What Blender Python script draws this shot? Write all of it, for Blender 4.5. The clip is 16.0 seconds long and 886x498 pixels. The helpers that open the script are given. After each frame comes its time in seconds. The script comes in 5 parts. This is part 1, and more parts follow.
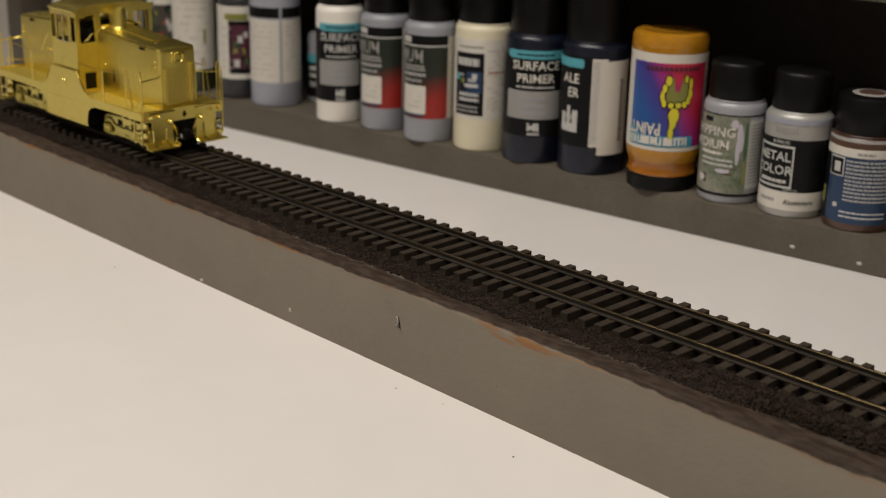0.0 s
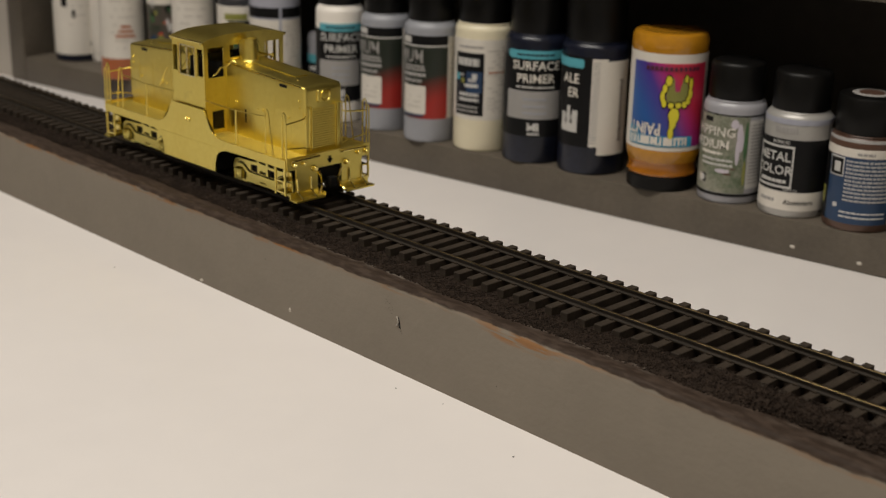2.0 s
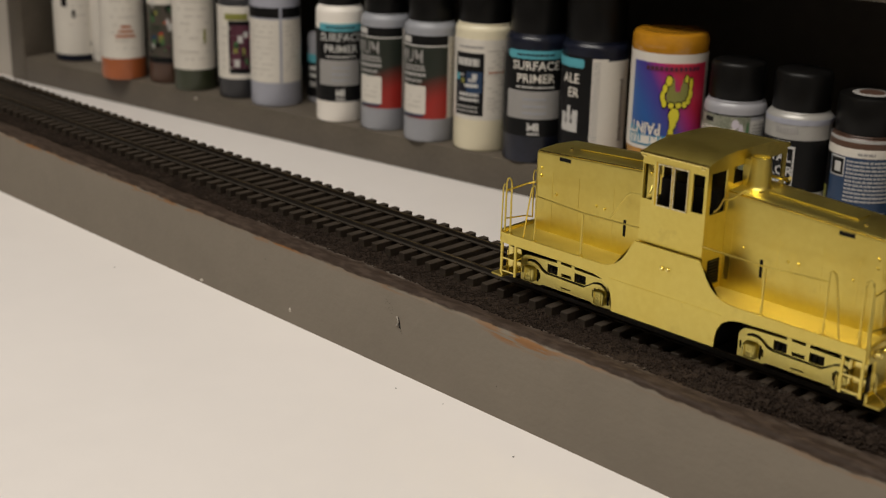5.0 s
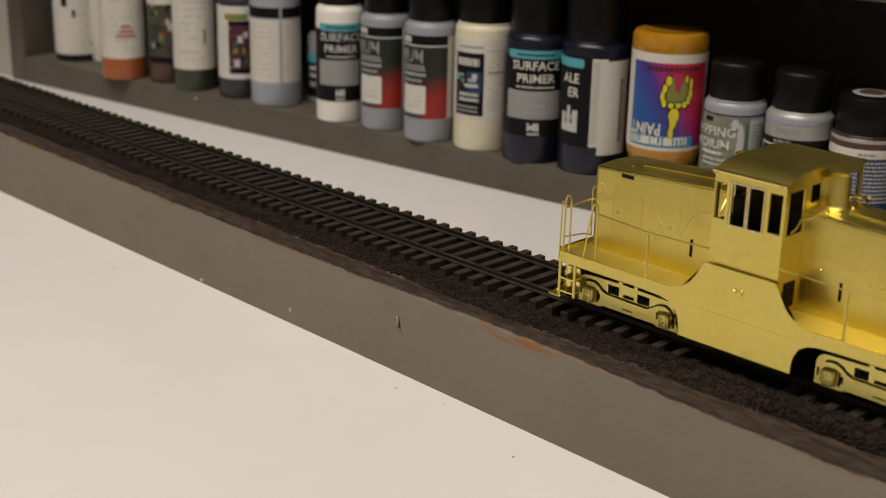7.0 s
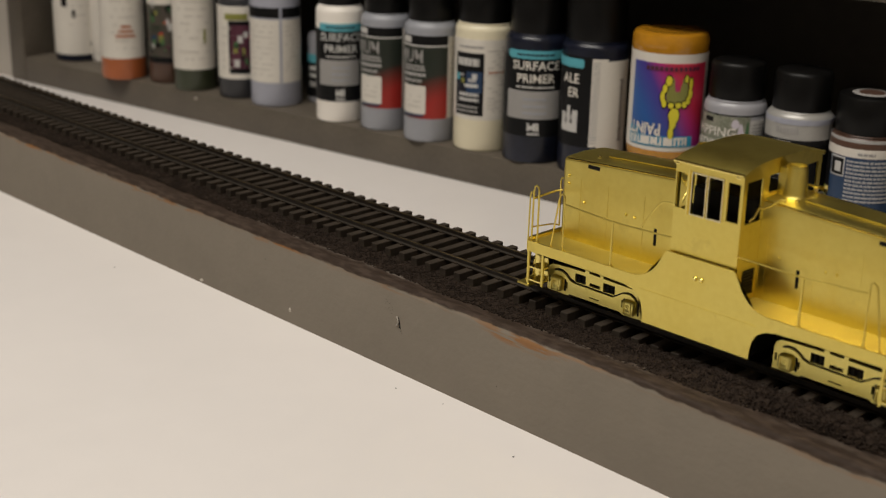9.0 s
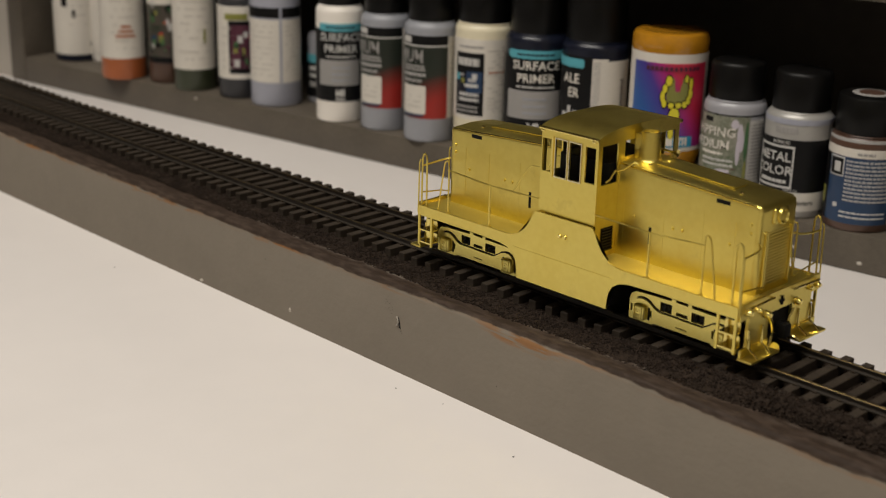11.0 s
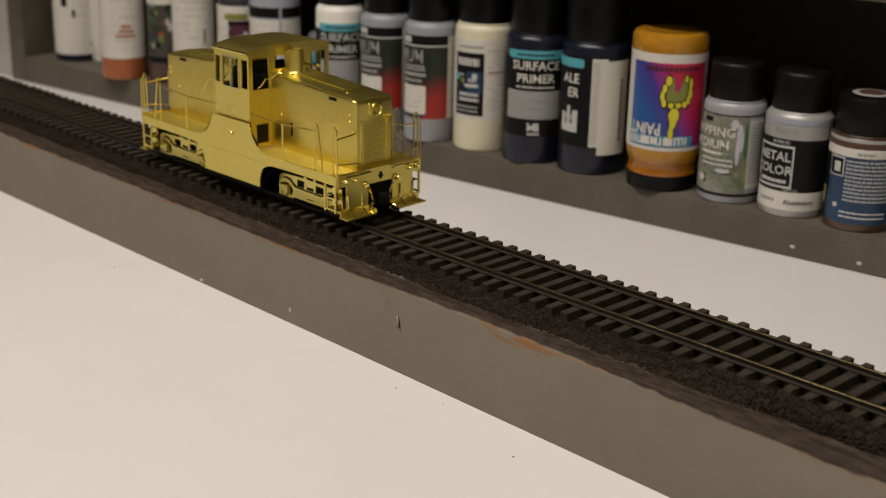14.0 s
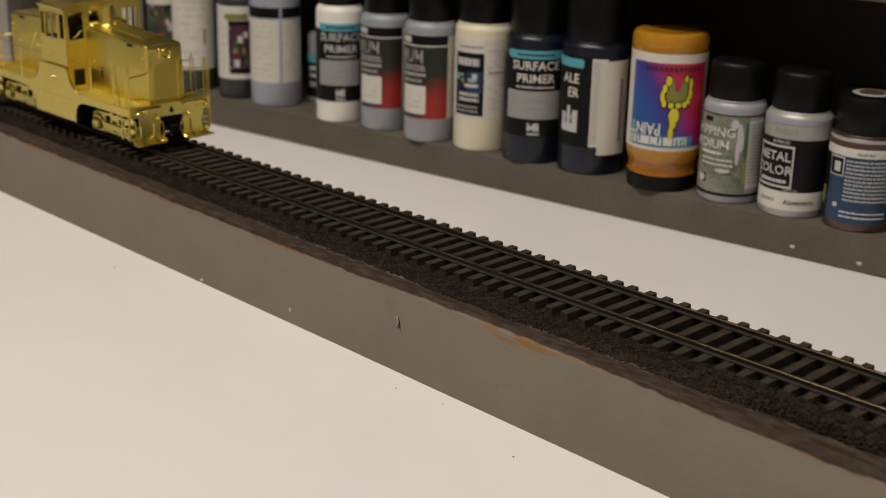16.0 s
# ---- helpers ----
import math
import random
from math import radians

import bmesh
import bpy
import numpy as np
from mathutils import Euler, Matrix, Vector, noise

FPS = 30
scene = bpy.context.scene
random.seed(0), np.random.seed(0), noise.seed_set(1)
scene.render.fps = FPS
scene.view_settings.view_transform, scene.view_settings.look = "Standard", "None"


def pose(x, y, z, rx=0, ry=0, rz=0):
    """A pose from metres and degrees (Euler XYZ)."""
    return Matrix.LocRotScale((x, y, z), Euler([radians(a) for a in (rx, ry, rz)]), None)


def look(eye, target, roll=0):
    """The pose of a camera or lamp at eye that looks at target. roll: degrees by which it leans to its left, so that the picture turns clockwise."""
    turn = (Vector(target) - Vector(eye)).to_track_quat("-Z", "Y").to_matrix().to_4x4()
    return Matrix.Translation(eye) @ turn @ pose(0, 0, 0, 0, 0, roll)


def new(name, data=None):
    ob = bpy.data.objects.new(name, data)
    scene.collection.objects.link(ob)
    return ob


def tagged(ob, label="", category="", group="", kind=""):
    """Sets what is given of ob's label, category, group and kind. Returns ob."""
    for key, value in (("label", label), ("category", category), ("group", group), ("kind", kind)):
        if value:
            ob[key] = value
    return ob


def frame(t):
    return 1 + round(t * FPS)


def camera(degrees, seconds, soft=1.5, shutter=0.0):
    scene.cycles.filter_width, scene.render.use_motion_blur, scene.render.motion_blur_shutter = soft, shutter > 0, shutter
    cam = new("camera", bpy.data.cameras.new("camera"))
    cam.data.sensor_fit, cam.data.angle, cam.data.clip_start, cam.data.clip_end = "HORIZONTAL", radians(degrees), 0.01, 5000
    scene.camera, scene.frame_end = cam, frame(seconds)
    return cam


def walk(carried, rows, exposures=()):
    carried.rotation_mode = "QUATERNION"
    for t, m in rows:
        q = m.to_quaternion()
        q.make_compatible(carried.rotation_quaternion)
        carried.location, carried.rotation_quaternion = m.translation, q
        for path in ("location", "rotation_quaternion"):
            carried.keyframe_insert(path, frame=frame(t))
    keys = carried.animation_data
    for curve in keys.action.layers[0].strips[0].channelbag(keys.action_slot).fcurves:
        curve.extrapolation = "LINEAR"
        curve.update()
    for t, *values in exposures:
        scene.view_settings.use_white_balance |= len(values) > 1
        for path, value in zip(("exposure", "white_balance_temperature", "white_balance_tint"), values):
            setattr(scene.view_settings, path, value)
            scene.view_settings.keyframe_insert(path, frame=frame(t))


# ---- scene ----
U = 0.001359  # one plan unit in metres (gauge 22.4 mm, model scale 1:64)


def V(x, y, z):
    return Vector((x * U, y * U, z * U))


# camera: stands still
cam = camera(36.82, 16.0, 1.1)
EYE = V(277.77, -257.50, 125.39)
AIM = EYE + Vector((-0.67243, 0.66633, -0.32225))
CAM_POSE = look(EYE, AIM, 1.34)
cam.data.dof.use_dof = True
cam.data.dof.focus_distance = 0.50
cam.data.dof.aperture_fstop = 15.0
walk(cam, [(0.0, CAM_POSE), (16.0, CAM_POSE)])

# ---- light ----
world = bpy.data.worlds.new("world")
world.use_nodes = True
bg = world.node_tree.nodes["Background"]
bg.inputs[0].default_value = (1.0, 0.9, 0.78, 1)
bg.inputs[1].default_value = 0.02
scene.world = world
scene.view_settings.exposure = 0.0


def overhead_lamp(x, y, z, sx, sy, power, target, colour):
    data = bpy.data.lights.new("overhead_lamp", "AREA")
    data.shape, data.size, data.size_y = "RECTANGLE", sx, sy
    data.energy, data.color = power, colour
    ob = new("overhead_lamp", data)
    ob.matrix_world = look((x, y, z), target)
    return ob


overhead_lamp(-0.08, -0.62, 1.5, 1.2, 0.30, 24.0, (-0.15, -0.35, 0), (1.0, 0.935, 0.845))
# added fill lamp with no known source, brightens the right end of the table
overhead_lamp(1.05, -0.75, 1.55, 0.3, 0.9, 4.0, (0.9, -0.6, 0), (1.0, 0.935, 0.845))


# ---- materials ----
def mat(name, base, rough=0.5, metal=0.0, vary=0.12, scale=60.0, bump=0.0, bscale=400.0, spec=0.5, second=None, coat=0.0, rvary=0.1, trans=0.0):
    m = bpy.data.materials.new(name)
    m.use_nodes = True
    nt = m.node_tree
    b = nt.nodes["Principled BSDF"]
    tc = nt.nodes.new("ShaderNodeTexCoord")
    n1 = nt.nodes.new("ShaderNodeTexNoise")
    n1.inputs["Scale"].default_value, n1.inputs["Detail"].default_value = scale, 6
    n2 = nt.nodes.new("ShaderNodeTexNoise")
    n2.inputs["Scale"].default_value, n2.inputs["Detail"].default_value = scale * 9, 3
    nt.links.new(tc.outputs["Object"], n1.inputs["Vector"])
    nt.links.new(tc.outputs["Object"], n2.inputs["Vector"])
    mixn = nt.nodes.new("ShaderNodeMath")
    mixn.operation = "MULTIPLY_ADD"
    mixn.inputs[1].default_value = 0.35
    nt.links.new(n2.outputs["Fac"], mixn.inputs[0])
    sub = nt.nodes.new("ShaderNodeMath")
    sub.operation = "MULTIPLY"
    sub.inputs[1].default_value = 0.65
    nt.links.new(n1.outputs["Fac"], sub.inputs[0])
    nt.links.new(sub.outputs[0], mixn.inputs[2])
    ramp = nt.nodes.new("ShaderNodeValToRGB")
    c = Vector(base)
    lo = second if second else tuple(c * (1 - vary))
    hi = tuple(min(1, v * (1 + vary)) for v in base)
    ramp.color_ramp.elements[0].position, ramp.color_ramp.elements[1].position = 0.32, 0.68
    ramp.color_ramp.elements[0].color = (*lo, 1)
    ramp.color_ramp.elements[1].color = (*hi, 1)
    nt.links.new(mixn.outputs[0], ramp.inputs[0])
    nt.links.new(ramp.outputs[0], b.inputs["Base Color"])
    mr = nt.nodes.new("ShaderNodeMapRange")
    mr.inputs[3].default_value, mr.inputs[4].default_value = max(0.02, rough - rvary), min(1, rough + rvary)
    nt.links.new(n1.outputs["Fac"], mr.inputs[0])
    nt.links.new(mr.outputs[0], b.inputs["Roughness"])
    b.inputs["Metallic"].default_value = metal
    b.inputs["Specular IOR Level"].default_value = spec
    b.inputs["Coat Weight"].default_value = coat
    b.inputs["Transmission Weight"].default_value = trans
    if bump:
        n3 = nt.nodes.new("ShaderNodeTexNoise")
        n3.inputs["Scale"].default_value, n3.inputs["Detail"].default_value = bscale, 5
        nt.links.new(tc.outputs["Object"], n3.inputs["Vector"])
        bp = nt.nodes.new("ShaderNodeBump")
        bp.inputs["Strength"].default_value, bp.inputs["Distance"].default_value = bump, 0.0006
        nt.links.new(n3.outputs["Fac"], bp.inputs["Height"])
        nt.links.new(bp.outputs[0], b.inputs["Normal"])
    return m


def worn_paint(name):
    """Grey paint over wood: brown worn wood and dark stain along the upper edge, a few scrapes."""
    m = mat(name, (0.196, 0.171, 0.138), 0.55, vary=0.07, scale=14, bump=0.3, bscale=420, spec=0.1)
    nt = m.node_tree
    b = nt.nodes["Principled BSDF"]
    grey = b.inputs["Base Color"].links[0].from_socket
    tc = nt.nodes.new("ShaderNodeTexCoord")
    sep = nt.nodes.new("ShaderNodeSeparateXYZ")
    nt.links.new(tc.outputs["Object"], sep.inputs[0])
    stretch = nt.nodes.new("ShaderNodeMapping")
    stretch.inputs["Scale"].default_value = (0.09, 1, 1)
    nt.links.new(tc.outputs["Object"], stretch.inputs[0])

    def noise_node(scale, detail, src):
        n = nt.nodes.new("ShaderNodeTexNoise")
        n.inputs["Scale"].default_value, n.inputs["Detail"].default_value = scale, detail
        nt.links.new(src, n.inputs["Vector"])
        return n.outputs["Fac"]

    def op(kind, a, bb, cc=None):
        n = nt.nodes.new("ShaderNodeMath")
        n.operation = kind
        for i, v in enumerate((a, bb, cc)):
            if v is None:
                continue
            if isinstance(v, (int, float)):
                n.inputs[i].default_value = v
            else:
                nt.links.new(v, n.inputs[i])
        return n.outputs[0]

    grain = nt.nodes.new("ShaderNodeMapping")
    grain.inputs["Scale"].default_value = (0.32, 1, 1)
    nt.links.new(tc.outputs["Object"], grain.inputs[0])
    big = noise_node(22, 3, stretch.outputs[0])
    fine = noise_node(420, 6, grain.outputs[0])
    # distance over the edge: negative on the top face, positive down the front
    q = op("SUBTRACT", op("MULTIPLY", op("ADD", sep.outputs[2], 4.8 * U), -1.0), op("ADD", sep.outputs[1], 20.4 * U))
    q = op("ADD", q, op("MULTIPLY", op("SUBTRACT", big, 0.5), 2.0 * U))
    q = op("ADD", q, op("MULTIPLY", op("SUBTRACT", fine, 0.5), 2.0 * U))

    def ramp_node(src, a0, a1, b0, b1):
        n = nt.nodes.new("ShaderNodeMapRange")
        for i, v in enumerate((a0, a1, b0, b1)):
            n.inputs[i + 1].default_value = v
        nt.links.new(src, n.inputs[0])
        return n.outputs[0]

    limit = op("ADD", op("ADD", ramp_node(sep.outputs[0], -220 * U, -60 * U, 0.8 * U, 1.6 * U), ramp_node(sep.outputs[0], 0.0, 50 * U, 0.0, -1.0 * U)), ramp_node(sep.outputs[0], 70 * U, 130 * U, 0.0, 1.5 * U))
    over = op("SUBTRACT", q, limit)
    dark = ramp_node(over, -0.35 * U, 0.25 * U, 1.0, 0.0)
    # one scraped patch, and a thin broken line of bare wood where the paint begins
    zone = op("MULTIPLY", ramp_node(sep.outputs[0], 42 * U, 62 * U, 0.0, 0.85), ramp_node(sep.outputs[0], 76 * U, 92 * U, 1.0, 0.0))
    reach = op("SUBTRACT", over, op("MULTIPLY", zone, 4.4 * U))
    scraped = op("MULTIPLY", ramp_node(reach, -0.8 * U, 0.6 * U, 1.0, 0.0), zone)
    broken = ramp_node(noise_node(60, 4, grain.outputs[0]), 0.44, 0.58, 0.2, 1.0)
    rim = op("MULTIPLY", ramp_node(over, 0.6 * U, 1.5 * U, 1.0, 0.0), op("MULTIPLY", broken, ramp_node(sep.outputs[0], 60 * U, 100 * U, 1.0, 0.35)))
    woodc = op("MULTIPLY", op("MAXIMUM", scraped, rim), ramp_node(noise_node(900, 4, stretch.outputs[0]), 0.42, 0.54, 0.0, 0.95))
    m1 = nt.nodes.new("ShaderNodeMixRGB")
    nt.links.new(woodc, m1.inputs[0])
    nt.links.new(grey, m1.inputs[1])
    m1.inputs[2].default_value = (0.25, 0.115, 0.038, 1)
    m2 = nt.nodes.new("ShaderNodeMixRGB")
    nt.links.new(dark, m2.inputs[0])
    nt.links.new(m1.outputs[0], m2.inputs[1])
    stain = nt.nodes.new("ShaderNodeMixRGB")
    nt.links.new(ramp_node(noise_node(520, 8, grain.outputs[0]), 0.42, 0.62, 0.0, 1.0), stain.inputs[0])
    stain.inputs[1].default_value, stain.inputs[2].default_value = (0.036, 0.025, 0.0185, 1), (0.060, 0.043, 0.033, 1)
    # pale dried glue beside the ballast
    glue = nt.nodes.new("ShaderNodeMixRGB")
    beside = op("MULTIPLY", ramp_node(q, -5.6 * U, -3.6 * U, 1.0, 0.0), ramp_node(noise_node(30, 3, grain.outputs[0]), 0.46, 0.60, 0.15, 1.0))
    beside = op("MULTIPLY", beside, ramp_node(sep.outputs[0], -70 * U, 10 * U, 0.1, 1.0))
    nt.links.new(op("MULTIPLY", beside, ramp_node(noise_node(600, 7, grain.outputs[0]), 0.46, 0.58, 0.0, 0.95)), glue.inputs[0])
    nt.links.new(stain.outputs[0], glue.inputs[1])
    glue.inputs[2].default_value = (0.175, 0.15, 0.125, 1)
    nt.links.new(glue.outputs[0], m2.inputs[2])
    nt.links.new(m2.outputs[0], b.inputs["Base Color"])
    return m


def tarnished(m, tone, start, amount):
    """Small dull blotches of tarnish on bare metal."""
    nt = m.node_tree
    b = nt.nodes["Principled BSDF"]
    old = b.inputs["Base Color"].links[0].from_socket
    tc = nt.nodes.new("ShaderNodeTexCoord")
    n = nt.nodes.new("ShaderNodeTexNoise")
    n.inputs["Scale"].default_value, n.inputs["Detail"].default_value, n.inputs["Roughness"].default_value = 110, 5, 0.62
    nt.links.new(tc.outputs["Object"], n.inputs["Vector"])
    mr = nt.nodes.new("ShaderNodeMapRange")
    for i, v in enumerate((start, start + 0.09, 0.0, amount)):
        mr.inputs[i + 1].default_value = v
    nt.links.new(n.outputs["Fac"], mr.inputs[0])
    mix = nt.nodes.new("ShaderNodeMixRGB")
    nt.links.new(mr.outputs[0], mix.inputs[0])
    nt.links.new(old, mix.inputs[1])
    mix.inputs[2].default_value = (*tone, 1)
    nt.links.new(mix.outputs[0], b.inputs["Base Color"])
    return m


def gradient_label(name):
    """Print that runs from blue to magenta and red across the label."""
    m = mat(name, (0.4, 0.02, 0.1), 0.35, scale=60)
    nt = m.node_tree
    b = nt.nodes["Principled BSDF"]
    tc = nt.nodes.new("ShaderNodeTexCoord")
    dot = nt.nodes.new("ShaderNodeVectorMath")
    dot.operation = "DOT_PRODUCT"
    dot.inputs[1].default_value = (0, 0.036 / U, 0.019 / U)
    nt.links.new(tc.outputs["Object"], dot.inputs[0])
    r = nt.nodes.new("ShaderNodeValToRGB")
    cr = r.color_ramp
    cr.elements[0].position, cr.elements[0].color = 0.30, (0.02, 0.09, 0.30, 1)
    cr.elements[1].position, cr.elements[1].color = 1.0, (0.50, 0.02, 0.06, 1)
    e = cr.elements.new(0.62)
    e.color = (0.06, 0.035, 0.24, 1)
    e = cr.elements.new(0.82)
    e.color = (0.36, 0.02, 0.17, 1)
    nt.links.new(dot.outputs["Value"], r.inputs[0])
    nt.links.new(r.outputs[0], b.inputs["Base Color"])
    return m


def grain_tone(m):
    """Gives every loose grain its own tone."""
    nt = m.node_tree
    b = nt.nodes["Principled BSDF"]
    old = b.inputs["Base Color"].links[0].from_socket
    geo = nt.nodes.new("ShaderNodeNewGeometry")
    mr = nt.nodes.new("ShaderNodeMapRange")
    mr.inputs[3].default_value, mr.inputs[4].default_value = 0.6, 1.5
    nt.links.new(geo.outputs["Random Per Island"], mr.inputs[0])
    mul = nt.nodes.new("ShaderNodeVectorMath")
    mul.operation = "SCALE"
    nt.links.new(old, mul.inputs[0])
    nt.links.new(mr.outputs[0], mul.inputs["Scale"])
    nt.links.new(mul.outputs[0], b.inputs["Base Color"])
    return m


def corner_glow_print(name):
    """Dark green print that turns red towards the lower corner of the label."""
    m = mat(name, (0.02, 0.03, 0.018), 0.4, scale=60)
    nt = m.node_tree
    b = nt.nodes["Principled BSDF"]
    tc = nt.nodes.new("ShaderNodeTexCoord")
    sub = nt.nodes.new("ShaderNodeVectorMath")
    sub.operation = "DISTANCE"
    sub.inputs[1].default_value = V(9.0, 6.0, 12.0)
    nt.links.new(tc.outputs["Object"], sub.inputs[0])
    r = nt.nodes.new("ShaderNodeValToRGB")
    cr = r.color_ramp
    cr.elements[0].position, cr.elements[0].color = 8 / 30, (0.31, 0.02, 0.014, 1)
    cr.elements[1].position, cr.elements[1].color = 18 / 30, (0.016, 0.022, 0.015, 1)
    e = cr.elements.new(13 / 30)
    e.color = (0.16, 0.022, 0.014, 1)
    sc = nt.nodes.new("ShaderNodeMath")
    sc.operation = "MULTIPLY"
    sc.inputs[1].default_value = 1 / (30 * U)
    nt.links.new(sub.outputs["Value"], sc.inputs[0])
    nt.links.new(sc.outputs[0], r.inputs[0])
    nt.links.new(r.outputs[0], b.inputs["Base Color"])
    return m


